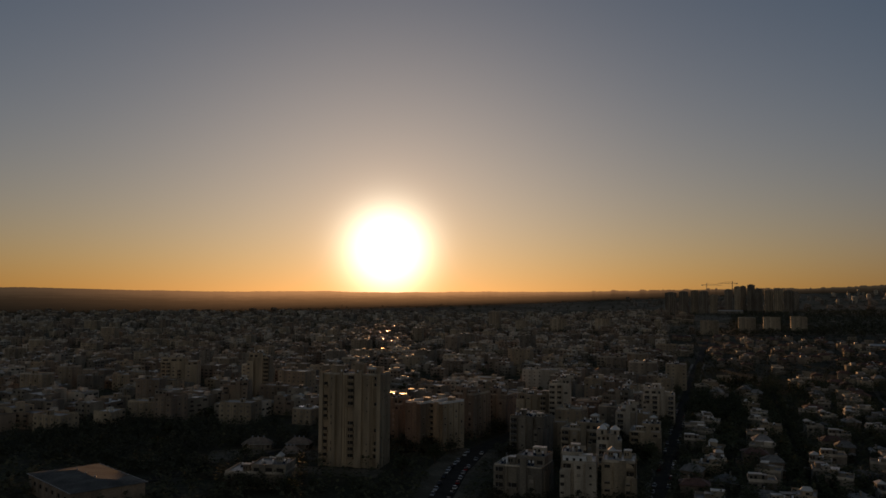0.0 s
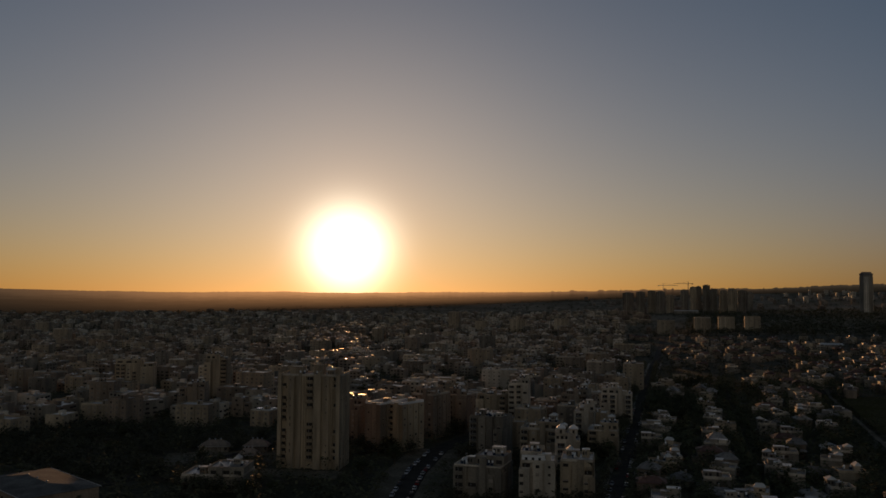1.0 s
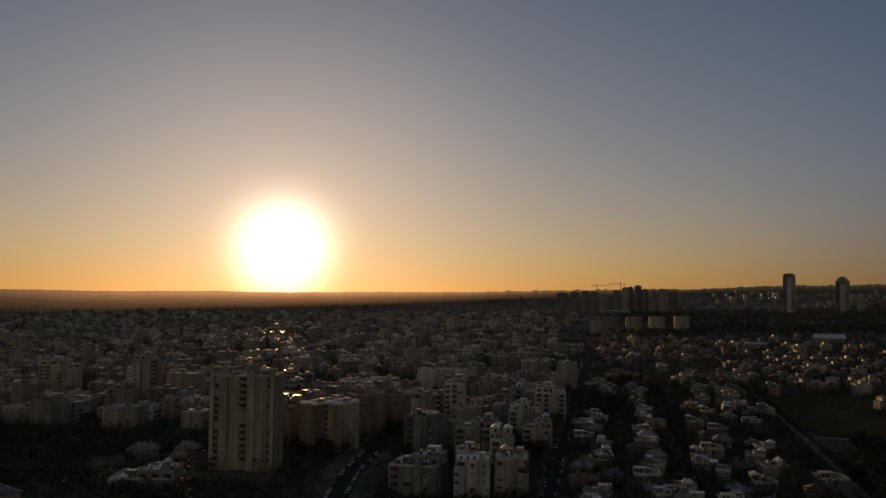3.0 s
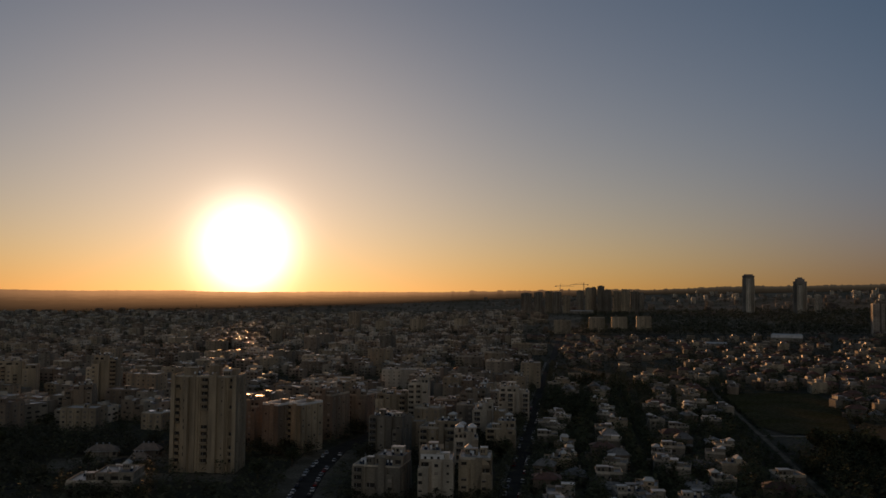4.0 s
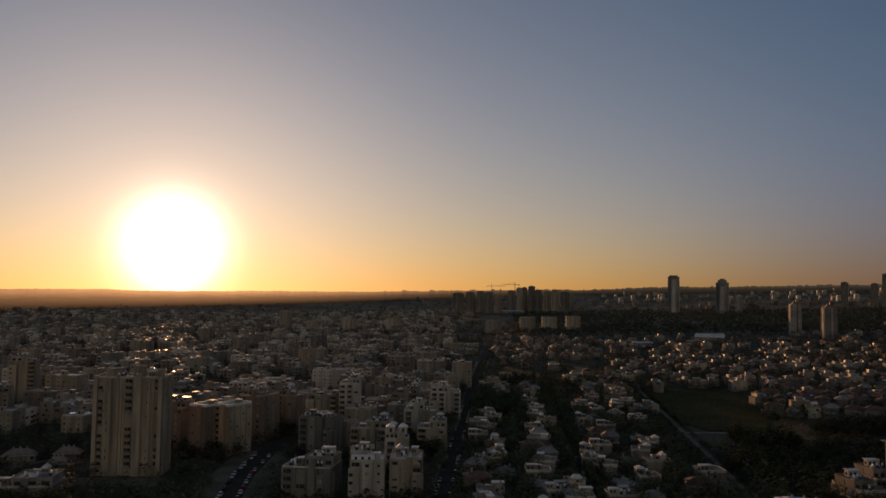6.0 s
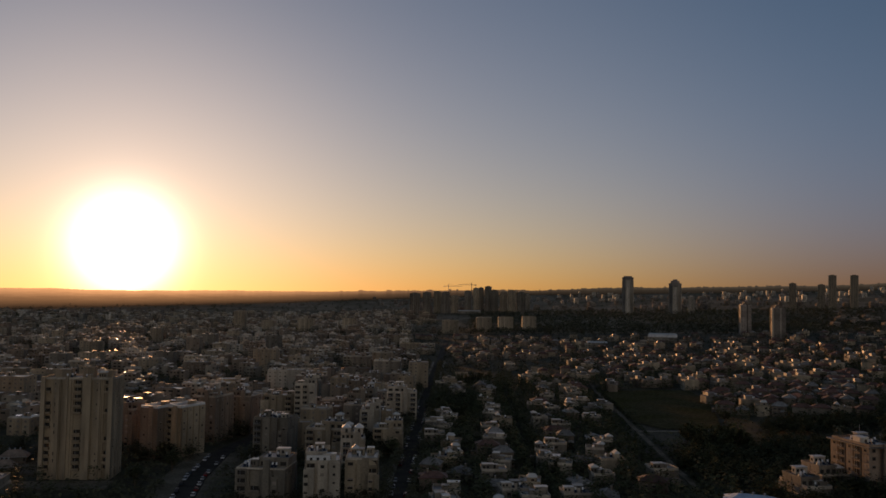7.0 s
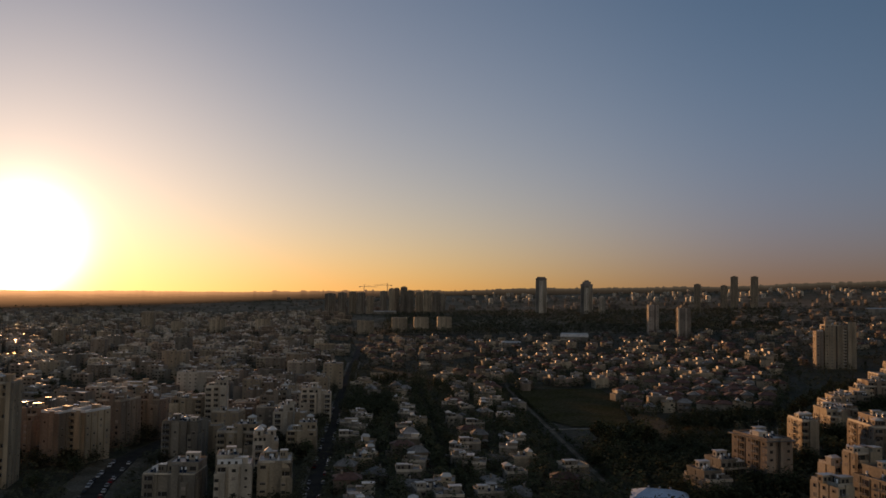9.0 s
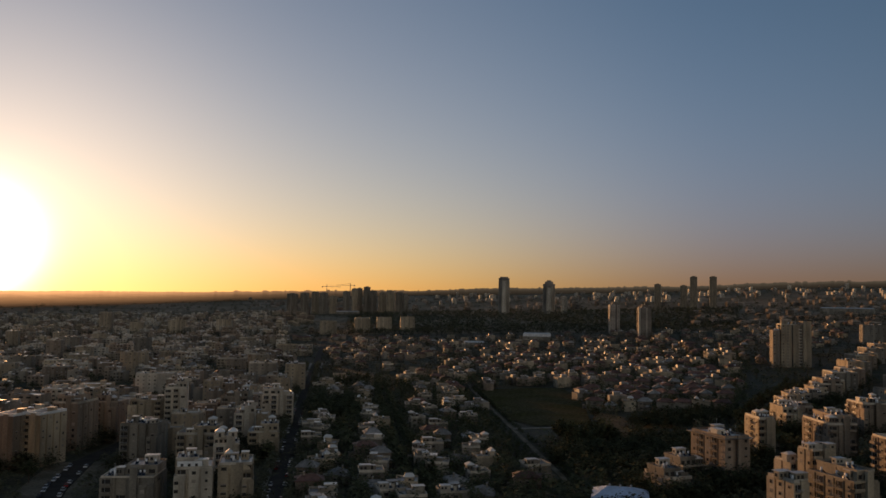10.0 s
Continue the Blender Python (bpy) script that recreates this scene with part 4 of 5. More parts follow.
crane(52, 2585, 88, 160)


def shed(x, y, w, d, h, turn, label, wall=GREY):
    LAID.append((x, y, w * 0.5))
    ob = root("warehouse", x, y, turn, label, "warehouse")
    put("body", mesh_of("body", [box(0, 0, (h - 2) / 2, w, d, h + 2)], (wall,)), ob)
    put("roof", mesh_of("roof", [hip(w, d, h + 0.2, 2.0, 0.5, 0.92)], (METALROOF,)), ob)
    for k in range(5):
        put("gate", shared("gate", lambda: mesh_of("gate", [box(0, 0, 2, 4, 0.2, 4)], (SHUTTER,))), ob, -w * 0.4 + k * w * 0.2, -d / 2 - 0.05, 0)
    return ob


long_shed = shed(334, 1345, 44, 20, 12, -15, "long warehouse with a white fascia under its sheet roof")
put("fascia", mesh_of("fascia", [box(0, 0, 0, 45, 0.5, 4.2)], (ENAMEL,)), long_shed, 0, -10.4, 10.4)
shed(46, 2560, 70, 24, 8, 0, "far long shed with a pale roof")
shed(1250, 1900, 120, 40, 12, -32, "far long white-roofed hall")
shed(215, 1260, 30, 18, 6, -8, "low warehouse with a white sheet roof")


# ---- houses ----
PROTO = {}


def house_proto(kind, far=False):
    """Eight patterns of a one- or two-storey house, parts under an Empty."""
    rng = random.Random(700 + kind)
    w, d = rng.uniform(8.5, 12.5), rng.uniform(8, 11)
    n = 1 if kind == 7 else 2
    h = 0.5 + 3.0 * n
    tiled = kind in (1, 3, 5, 7)
    wall = (GREY, TAN, GREY, TAN, STUCCO, GREY, GREY, GREY)[kind]
    tile = PALETILE if kind in (3, 7) else TILE
    ob = new("house")
    tagged(ob, "house with a pale tiled hip roof" if kind in (3, 7) else "two-storey house with a red tiled hip roof" if tiled else "two-storey white cube house with a flat roof and solar tank", "house", "garden houses")
    a, b = w / 2, d / 2
    put("body", mesh_of("body", [prism([(-a, -b), (a, -b), (a, b), (-a * 0.2, b), (-a * 0.2, b * 0.72), (-a, b * 0.72)], -2.5, h)], (wall,)), ob)
    put("porch", mesh_of("porch", [prism([(-w * 0.18, -1.3), (w * 0.18, -1.3), (w * 0.18, 1.29), (-w * 0.18, 1.29)], -2.5, 3.3)], (wall,)), ob, w * 0.3, -d * 0.5 - 1.3)
    put("annexe", mesh_of("annexe", [prism([(-1.3, -d * 0.25), (1.29, -d * 0.25), (1.29, d * 0.25), (-1.3, d * 0.25)], -2.5, 2.9)], (wall,)), ob, -w * 0.5 - 1.3, d * 0.1)
    if tiled:
        put("roof", mesh_of("roof", [hip(w, d, h + 0.22, rng.uniform(1.9, 2.6), 0.55, rng.uniform(0.25, 0.5))], (tile,)), ob)
        put("porch_roof", mesh_of("porch_roof", [hip(w * 0.36, 2.6, 3.6, 0.8, 0.3, 0.5)], (tile,)), ob, w * 0.3, -d * 0.5 - 1.3)
        put("chimney", mesh_of("chimney", [box(0, 0, 0.7, 0.7, 0.6, 2.2), box(0, 0, 1.85, 0.9, 0.8, 0.15, 1)], (wall, CONCRETE)), ob, w * 0.2, 0.8, h + 1.4)
    else:
        roof_kit(ob, w, d, h, rng, wall, 0 if far else 2, kind != 4, 0 if far else 1)
    if far:
        bands = [box(x, y, 0.5 + f * 3.0 + 1.6, 1.6, 0.12, 1.2) for f in range(n) for x, y in ((-w * 0.28, -d / 2), (w * 0.02, -d / 2))]
        bands += [box(x, y, 0.5 + (n - 1) * 3.0 + 1.6, 0.12, 1.6, 1.2) for x, y in ((-w / 2, -d * 0.28), (w / 2, 0))]
        tagged(put("window_band", mesh_of("window_band", bands, (GLASS,)), ob), kind="stuff")
        return ob
    for f in range(n):
        for x, y, t in ((-w * 0.28, -d / 2 - 0.02, 0), (w * 0.02, -d / 2 - 0.02, 0), (-w / 2 - 0.02, -d * 0.28, -90)):
            if f == 0 and (t or x > 0):
                continue
            put("window", window_mesh(1.6, 1.2, wall, (0, 0.4)[kind % 2]), ob, x, y, 0.5 + f * 3.0 + 1.6, t)
    return ob


def house(x, y, kind, turn):
    LAID.append((x, y, 7.5))
    m = pose(x, y, terrain(x, y), 0, 0, turn)
    key = (kind, y > 620)
    if key not in PROTO:
        PROTO[key] = house_proto(*key)
        PROTO[key].matrix_basis = m
        return PROTO[key]
    return copy_thing(PROTO[key], m)


FIELD = [(124, 704), (160, 708), (195, 702), (194, 650), (184, 600), (174, 556), (164, 518), (150, 508), (126, 512), (117, 540), (118, 620)]


def in_field(x, y):
    """Whether a place lies in the open field's outline, widened by a step."""
    inside = False
    for (x0, y0), (x1, y1) in zip(FIELD, FIELD[1:] + FIELD[:1]):
        if (y0 > y) != (y1 > y) and x < x0 + (y - y0) * (x1 - x0) / (y1 - y0):
            inside = not inside
    return inside


def by_lane(x, y):
    """The open verge of the lane beside the field, kept low."""
    along = float(np.interp(y, [335, 440, 560, 712, 790], [103, 108, 113, 120, 128]))
    return 350 < y < 720 and along - 13 < x < along + 3 or 455 < y < 520 and along < x < 172


def in_grove(x, y):
    return (x / 19) ** 2 + ((y - 602) / 44) ** 2 < 1


def in_wood(x, y):
    return ((x - 168) / 60) ** 2 + ((y - 402) / 50) ** 2 < 1 or ((x - 232) / 55) ** 2 + ((y - 512 - (x - 232) * 0.3) / 20) ** 2 < 1


def on_road(x, y):
    return beside(x, y, 6.0) or abs(x + 22) < 14


rng = random.Random(11)
COLUMNS = [(-3, 330, 760), (23, 300, 770), (54, 300, 780), (77, 385, 780)]
for cx, y0, y1 in COLUMNS:
    y = y0 + rng.uniform(0, 10)
    while y < y1:
        x = cx + rng.uniform(-8, 8) + (y - 450) * 0.06 * (cx > 40)
        if not taken(x, y, 5.0) and not in_field(x, y) and not in_wood(x, y) and not in_grove(x, y) and not beside(x, y, 4.5):
            house(x, y, rng.choice((0, 2, 4, 6, 3, 7, 0, 6, 1)), rng.choice((0, 0, 90, 180, -90)) + rng.uniform(-12, 12))
        y += rng.uniform(15, 30)
for k in range(60):
    x, y = rng.uniform(-12, 70), rng.uniform(300, 420)
    if not taken(x, y, 5.5) and not in_wood(x, y) and not beside(x, y, 4.5):
        house(x, y, rng.choice((0, 1, 2, 6, 3, 7, 4, 6)), rng.choice((0, 90, 180)) + rng.uniform(-14, 14))
for x, y, kind, turn in ((64, 362, 0, 8), (83, 349, 1, -12), (76, 391, 3, 80), (92, 372, 6, 10)):
    if not taken(x, y, 2.0):
        house(x, y, kind, turn)
# rows of tiled houses beyond the field
for (x0, y0), (x1, y1) in (((184, 574), (262, 541)), ((203, 614), (286, 582)), ((208, 652), (304, 614)), ((226, 694), (332, 652))):
    n = int(math.hypot(x1 - x0, y1 - y0) / 11.5)
    for k in range(n + 1):
        x, y = x0 + (x1 - x0) * k / n + rng.uniform(-1, 1), y0 + (y1 - y0) * k / n + rng.uniform(-2.2, 2.2)
        if not beside(x, y, 5):
            house(x, y, rng.choice((1, 5, 5, 7, 1, 3, 4)), math.degrees(math.atan2(y1 - y0, x1 - x0)) + rng.choice((0, 90, 180)) + rng.uniform(-5, 5))
for k in range(330):
    x, y = rng.uniform(165, 360), rng.uniform(540, 810)
    if len(LAID) < 200 and not taken(x, y, 4.2) and not in_field(x, y) and not in_wood(x, y) and not on_road(x, y) and y > 520 + (x - 160) * 0.5 and (x > 205 or y > 640):
        house(x, y, rng.choice((1, 3, 5, 7, 5, 0)), -18 + rng.choice((0, 90, 180)) + rng.uniform(-6, 6))
# house quarters further off
for k in range(420):
    y = rng.uniform(760, 1500)
    x = rng.uniform(-0.16, 0.62) * y
    if len(LAID) > 350:
        break
    if not taken(x, y, 9) and not on_road(x, y) and rng.random() < 0.85:
        house(x, y, rng.choice((0, 1, 2, 3, 4, 5, 6)), (-14 if x > 140 else 0) + rng.choice((0, 90, 180)) + rng.uniform(-8, 8))

# ---- lower flats packed between the straight street and the broad one ----
packed = 0
for k in range(400):
    x, y = rng.uniform(-118, -36), rng.uniform(430, 730)
    w, d = rng.choice((11, 13, 15)), rng.choice((11, 13))
    if packed >= 24 or taken(x, y, 6.0) or beside(x, y, 5.5):
        continue
    apartment(x, y, w, d, rng.choice((4, 4, 5, 5, 6)), rng.uniform(-10, 8), rng.choice((STUCCO, GREY, TAN, STONE)), 100 + k, near=False, front=False,
              label="low block of flats with white roof tanks", heaters=2, core=k % 2 == 0, group="packed low flats")
    packed += 1

# ---- flats that fill the quarter towards the sun ----
made = 0
for k in range(5200):
    y = 300 + 1150 * rng.random() ** 1.15
    x = rng.uniform(-1.02, -0.02) * y
    w, d = rng.choice((14, 18, 22, 26)), rng.choice((12, 14, 16))
    if made > 160 or taken(x, y, max(w, d) * 0.5) or on_road(x, y) or x > -38 or (y < 450 and x > -370):
        continue
    n = rng.choice((3, 3, 4, 4, 5, 6)) if y < 900 else rng.choice((2, 3, 4, 4, 5, 7))
    block = apartment(x, y, w, d, n, rng.uniform(-26, -4) + (16 if x < -260 else 0), rng.choice((TAN, STUCCO, GREY, STONE, STUCCO)), k, near=False, front=False,
              label="plain block of flats in the close-built quarter", heaters=0, core=False, group="flats of the western quarter")
    for j in range(3 if -0.52 < x / y < -0.28 else 0):
        # low sheet-metal covers, added as sun glints, each with its own slight fall
        a, b, fall = rng.uniform(0.7, 1.6), rng.uniform(0.7, 1.6), math.tan(radians(rng.uniform(0.5, 5)))
        v = [(-a, -b, 0), (a, -b, 0), (a, b, 0), (-a, b, 0), (-a, -b, 0.9), (a, -b, 0.9), (a, b, 0.9 + 2 * b * fall), (-a, b, 0.9 + 2 * b * fall)]
        put("sheet_roof", mesh_of("sheet_roof", [(v, [(0, 3, 2, 1), (4, 5, 6, 7), (0, 1, 5, 4), (1, 2, 6, 5), (2, 3, 7, 6), (3, 0, 4, 7)], 0)], (SHEET,)), block,
            rng.uniform(-0.3, 0.3) * w, rng.uniform(-0.3, 0.2) * d, n * 3.05 + 0.7, rng.uniform(5, 25))
    made += 1


# ---- trees ----
def leaves(rng, n, rx, rz, cz, size, slot=1):
    """Clumps of small leaf faces in an uneven shell, with gaps."""
    out = []
    for _ in range(n):
        while True:
            p = Vector((rng.uniform(-1, 1), rng.uniform(-1, 1), rng.uniform(-1, 1)))
            if 0.35 < p.length < 1 and noise.noise(p * 2.3 + Vector((n, rx, rz))) > -0.22:
                break
        c = Vector((p.x * rx, p.y * rx, cz + p.z * rz))
        for _ in range(5):
            o = c + Vector([rng.gauss(0, size * 0.7) for _ in range(3)])
            t = rng.uniform(0, math.tau)
            a = Vector((math.cos(t), math.sin(t), rng.gauss(0, 0.45))) * size * rng.uniform(0.5, 1)
            b = Vector((-math.sin(t), math.cos(t), rng.gauss(0, 0.45))) * size * rng.uniform(0.5, 1)
            out.append(([tuple(o - a), tuple(o + b * 0.7), tuple(o + a), tuple(o - b * 0.7)], [(0, 1, 2, 3)], slot))
    return out


TREES = {}


def tree_proto(kind):
    rng = random.Random(90 + kind)
    if kind < 5:
        h, r = rng.uniform(6.5, 10), rng.uniform(2.6, 4.2)
        trunk = [tube((0, 0, -0.6), (0.1, 0, h * 0.4), 0.28, 0.2)]
        for k in range(5):
            a = k * 1.256 + rng.uniform(-0.4, 0.4)
            trunk.append(tube((0.1, 0, h * 0.36), (math.cos(a) * r * 0.6, math.sin(a) * r * 0.6, h * rng.uniform(0.6, 0.8)), 0.14, 0.04, 0, 5))
        crown = leaves(rng, 70, r, h * 0.34, h * 0.66, 0.62, 0)
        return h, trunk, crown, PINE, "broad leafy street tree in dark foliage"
    h = rng.uniform(9, 13)
    trunk = [tube((0, 0, -0.6), (0, 0, h * 0.7), 0.22, 0.06)]
    crown = leaves(rng, 60, 1.15, h * 0.46, h * 0.54, 0.5, 0)
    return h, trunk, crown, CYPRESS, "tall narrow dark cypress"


def tree(x, y, kind, size=1.0, turn=0.0):
    if kind not in TREES:
        h, trunk, crown, leaf, label = tree_proto(kind)
        TREES[kind] = (mesh_of("trunk", trunk, (BARK,)), mesh_of("crown", crown, (leaf,)), label)
    t, c, label = TREES[kind]
    ob = root("tree", x, y, turn, label, "tree", "town trees")
    ob.scale = (size, size, size)
    put("trunk", t, ob)
    put("crown", c, ob)


for k in range(60):
    t = k / 59
    y = 285 + 330 * t
    x = float(np.interp(y, [255, 318, 358, 420, 480, 540, 590, 670], [150, 186, 208, 225, 255, 300, 340, 410])) + rng.choice((-8.5, 8.5)) + rng.uniform(-1.5, 1.5)
    if not taken(x, y, 0.0):
        tree(x, y, k % 5, rng.uniform(1.1, 1.6), k * 37)
count = 0
for k in range(6000):
    y = 270 + 560 * rng.random()
    x = rng.uniform(-0.75, 0.72) * y
    wood = in_wood(x, y)
    if count >= 150:
        break
    if in_field(x, y) or by_lane(x, y) or taken(x, y, 1.0 if not wood else 0.5) or beside(x, y, 2.0):
        continue
    if not wood and rng.random() < 0.55:
        continue
    tree(x, y, rng.choice((0, 1, 2, 3, 4, 0, 1, 2, 5)), rng.uniform(0.65, 1.2), rng.uniform(0, 360))
    count += 1
for k in range(12):
    y = 600 + k * 9.5 + rng.uniform(-3, 3)
    tree(116 + (y - 600) * 0.045 + rng.uniform(-1, 1), y, k % 5, rng.uniform(0.35, 0.6), k * 50)
for k in range(22):
    tree(rng.uniform(120, 152), rng.uniform(428, 464), k % 5, rng.uniform(1.2, 1.6), k * 50)
for k in range(9):
    tree(8 + k * 3.1 + rng.uniform(-0.5, 0.5), 756 + rng.uniform(-3, 3), 5 + k % 2, rng.uniform(0.9, 1.3), k * 40)


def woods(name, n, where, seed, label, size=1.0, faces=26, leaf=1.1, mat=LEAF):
    """Far tree cover, too many to count: uneven clumps of leaf faces on short trunks."""
    r = random.Random(seed)
    verts, polys = [], []
    for _ in range(n):
        x, y = where(r)
        z = terrain(x, y)
        h, w = r.uniform(5, 10) * size, r.uniform(2.2, 4.5) * size
        for _ in range(faces):
            u, v = r.gauss(0, 0.5), r.gauss(0, 0.5)
            c = Vector((x + u * w, y + v * w, z + h * (0.25 + 0.7 * r.random() * max(0.3, 1 - 0.6 * (u * u + v * v)))))
            t = r.uniform(0, math.tau)
            a = Vector((math.cos(t), math.sin(t), r.gauss(0, 0.3))) * leaf * r.uniform(0.6, 1.2)
            b = Vector((-math.sin(t), math.cos(t), r.gauss(0, 0.3))) * leaf * 0.8 * r.uniform(0.6, 1.2)
            o = len(verts)
            verts += [tuple(c - a), tuple(c + b), tuple(c + a), tuple(c - b)]
            polys.append((o, o + 1, o + 2, o + 3))
    me = bpy.data.meshes.new(name)
    me.from_pydata(verts, [], polys)
    me.materials.append(mat)
    tagged(new(name, me), label, "trees", kind="stuff")


def free(r, draw, clear=1.0):
    while True:
        x, y = draw(r)
        if not taken(x, y, clear) and not in_field(x, y) and not by_lane(x, y) and not beside(x, y, 0.3):
            return x, y


def near_draw(r):
    y = 240 + 700 * r.random()
    return r.uniform(-1.05, 0.75) * y, y


def wood_draw(r):
    while True:
        x, y = r.uniform(95, 300), r.uniform(350, 620)
        if in_wood(x, y):
            return x, y


def mid_draw(r):
    y = 850 + 900 * r.random()
    return r.uniform(-1.05, 0.75) * y, y


def edge_draw(r):
    a, d = radians(r.uniform(-48, 40)), r.uniform(2300, 4200)
    return d * math.sin(a), d * math.cos(a)


def far_draw(r):
    y = 1550 + 900 * r.random() ** 1.2
    return r.uniform(-1.05, 0.75) * y, y


woods("garden_trees", 6200, lambda r: free(r, near_draw, -2.2), 5, "dark garden trees and shrubs between the buildings", 0.9, 26, 0.85)
woods("shrubs", 2300, lambda r: free(r, lambda q: (lambda y: (q.uniform(-0.95, 0.75) * y, y))(240 + 260 * q.random())), 9, "low dark shrubs and garden hedges", 0.5, 16, 0.55)
woods("park_trees", 420, lambda r: free(r, lambda q: (q.uniform(-370, -190), q.uniform(330, 450)), 0.0), 12, "dense dark park trees between the blocks", 1.0, 80, 0.65)
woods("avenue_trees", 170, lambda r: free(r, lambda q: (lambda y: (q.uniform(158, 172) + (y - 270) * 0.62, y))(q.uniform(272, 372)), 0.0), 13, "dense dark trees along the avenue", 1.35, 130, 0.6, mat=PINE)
FEET = [(168, 331, 14, 12), (203, 371, 10, 8), (225, 346, 15, 12), (233, 290, 28, 16), (176, 258, 13, 10), (156, 263, 8, 8), (153, 337, 15, 8), (137, 316, 13, 9)] + [(x, y, 13, 9) for x, y in AVENUE[:5]]


def feet_draw(r):
    x, y, w, deep = r.choice(FEET)
    return (x + r.uniform(-0.8, 0.7) * w, y - r.uniform(2.0, deep)) if r.random() < 0.6 else (x - w * 0.5 - r.uniform(2.5, 9), y + r.uniform(-4, 24))


def clear_feet(r):
    while True:
        x, y = feet_draw(r)
        if not beside(x, y, 0.3):
            return x, y


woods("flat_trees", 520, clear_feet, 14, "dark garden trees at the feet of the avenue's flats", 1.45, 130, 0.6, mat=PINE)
woods("street_trees", 330, lambda r: (r.choice((-1, 1)) * r.uniform(5.2, 7.5) - 22 + 0.006 * (r.random() * 60), r.uniform(300, 980)), 15, "dark street trees along the straight street", 0.9, 60, 0.6)
woods("lane_trees", 300, lambda r: (lambda y, s: (float(np.interp(y, [200, 420, 620, 760], [38, 39, 41, 44])) + s * r.uniform(2.5, 5), y))(r.uniform(280, 760), r.choice((-1, 1))), 16, "dark trees along the garden lane", 0.85, 60, 0.6, mat=PINE)
woods("grove_trees", 230, lambda r: (lambda a, d: (19 * d * math.cos(a), 602 + 44 * d * math.sin(a)))(r.uniform(0, math.tau), r.random() ** 0.5), 23, "dense dark grove among the houses", 1.2, 90, 0.65, PINE)
woods("hall_trees", 26, lambda r: (r.uniform(92, 122), r.uniform(284, 301)), 24, "dark trees before the low white hall", 1.45, 120, 0.6, PINE)
woods("yard_trees", 720, lambda r: free(r, lambda q: (q.uniform(-14, 132), q.uniform(300, 790)), -2.4), 17, "taller dark trees in the house gardens", 1.3, 80, 0.7, mat=PINE)
def front_draw(r):
    """A place a few steps from the front or a flank of a block of flats."""
    while True:
        x, y, w, d, a = r.choice(FRONTS)
        u, v = (r.uniform(-0.6, 0.6) * w, -d / 2 - r.uniform(2.2, 7)) if r.random() < 0.65 else (r.choice((-1, 1)) * (w / 2 + r.uniform(2.2, 5)), r.uniform(-0.6, 0.4) * d)
        px, py = x + u * math.cos(a) - v * math.sin(a), y + u * math.sin(a) + v * math.cos(a)
        if not beside(px, py, 0.5) and not any(abs((px - X) * math.cos(A) + (py - Y) * math.sin(A)) < W / 2 + 1.5 and abs(-(px - X) * math.sin(A) + (py - Y) * math.cos(A)) < D / 2 + 1.5 for X, Y, W, D, A in FRONTS):
            return px, py


woods("courtyard_trees", 620, front_draw, 18, "dark trees at the feet of the blocks of flats", 1.15, 90, 0.6)
def verge_draw(r):
    while True:
        y = r.uniform(352, 715)
        along = float(np.interp(y, [335, 440, 560, 712, 790], [103, 108, 113, 120, 128]))
        x = along - r.uniform(3.2, 13) if r.random() < 0.75 else along + r.uniform(2.6, 4)
        if not taken(x, y, -1.0):
            return x, y


woods("verge_bushes", 420, verge_draw, 25, "low dark bushes and weeds beside the lane", 0.36, 36, 0.5, mat=PINE)
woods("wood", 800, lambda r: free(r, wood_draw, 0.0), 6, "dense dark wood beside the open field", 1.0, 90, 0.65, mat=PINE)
woods("quarter_trees", 1000, lambda r: free(r, lambda q: (lambda y: (q.uniform(0.13, 0.52) * y, y))(q.uniform(540, 1050)), -2.7), 19, "dark trees between the tiled houses", 1.2, 36, 0.9, mat=PINE)
woods("far_trees", 7500, lambda r: free(r, mid_draw, -2.0), 7, "dark tree tops among the further houses", 1.3, 14, 1.3)
woods("horizon_trees", 3400, far_draw, 8, "dark wooded belt below the skyline", 1.4, 16, 1.5)


def belt_draw(r):
    a, d = radians(r.uniform(1, 27)), r.uniform(1620, 2700)
    return d * math.sin(a), d * math.cos(a)


woods("belt_trees", 4200, belt_draw, 22, "dense dark belt of trees below the skyline towers", 1.3, 14, 2.0)
woods("edge_trees", 2200, edge_draw, 21, "dark wooded belts on the land at the edge of sight", 1.5, 12, 2.6)


def far_town(name, n, seed, wall, label, draw, low, high, slim=1.0):
    """Far buildings of a few metres' show each: bodies with a roof edge and a band of windows."""
    r = random.Random(seed)
    p = []
    for _ in range(n):
        x, y = draw(r)
        if taken(x, y, 10):
            continue
        w, d, h = r.uniform(9, 26) * slim, r.uniform(9, 16) * slim, r.uniform(low, high)
        z = terrain(x, y)
        p += [box(x, y, z + h / 2 - 1, w, d, h + 2), box(x, y, z + h + 0.3, w * 0.5, d * 0.5, 2.2)]
        p += [box(x, y - d / 2 - 0.05, z + 1.8 + k * 3, w * 0.8, 0.2, 1.2, 1) for k in range(int(h / 3))]
    tagged(new(name, mesh_of(name, p, (wall, GLASS))), label, "buildings", kind="stuff")


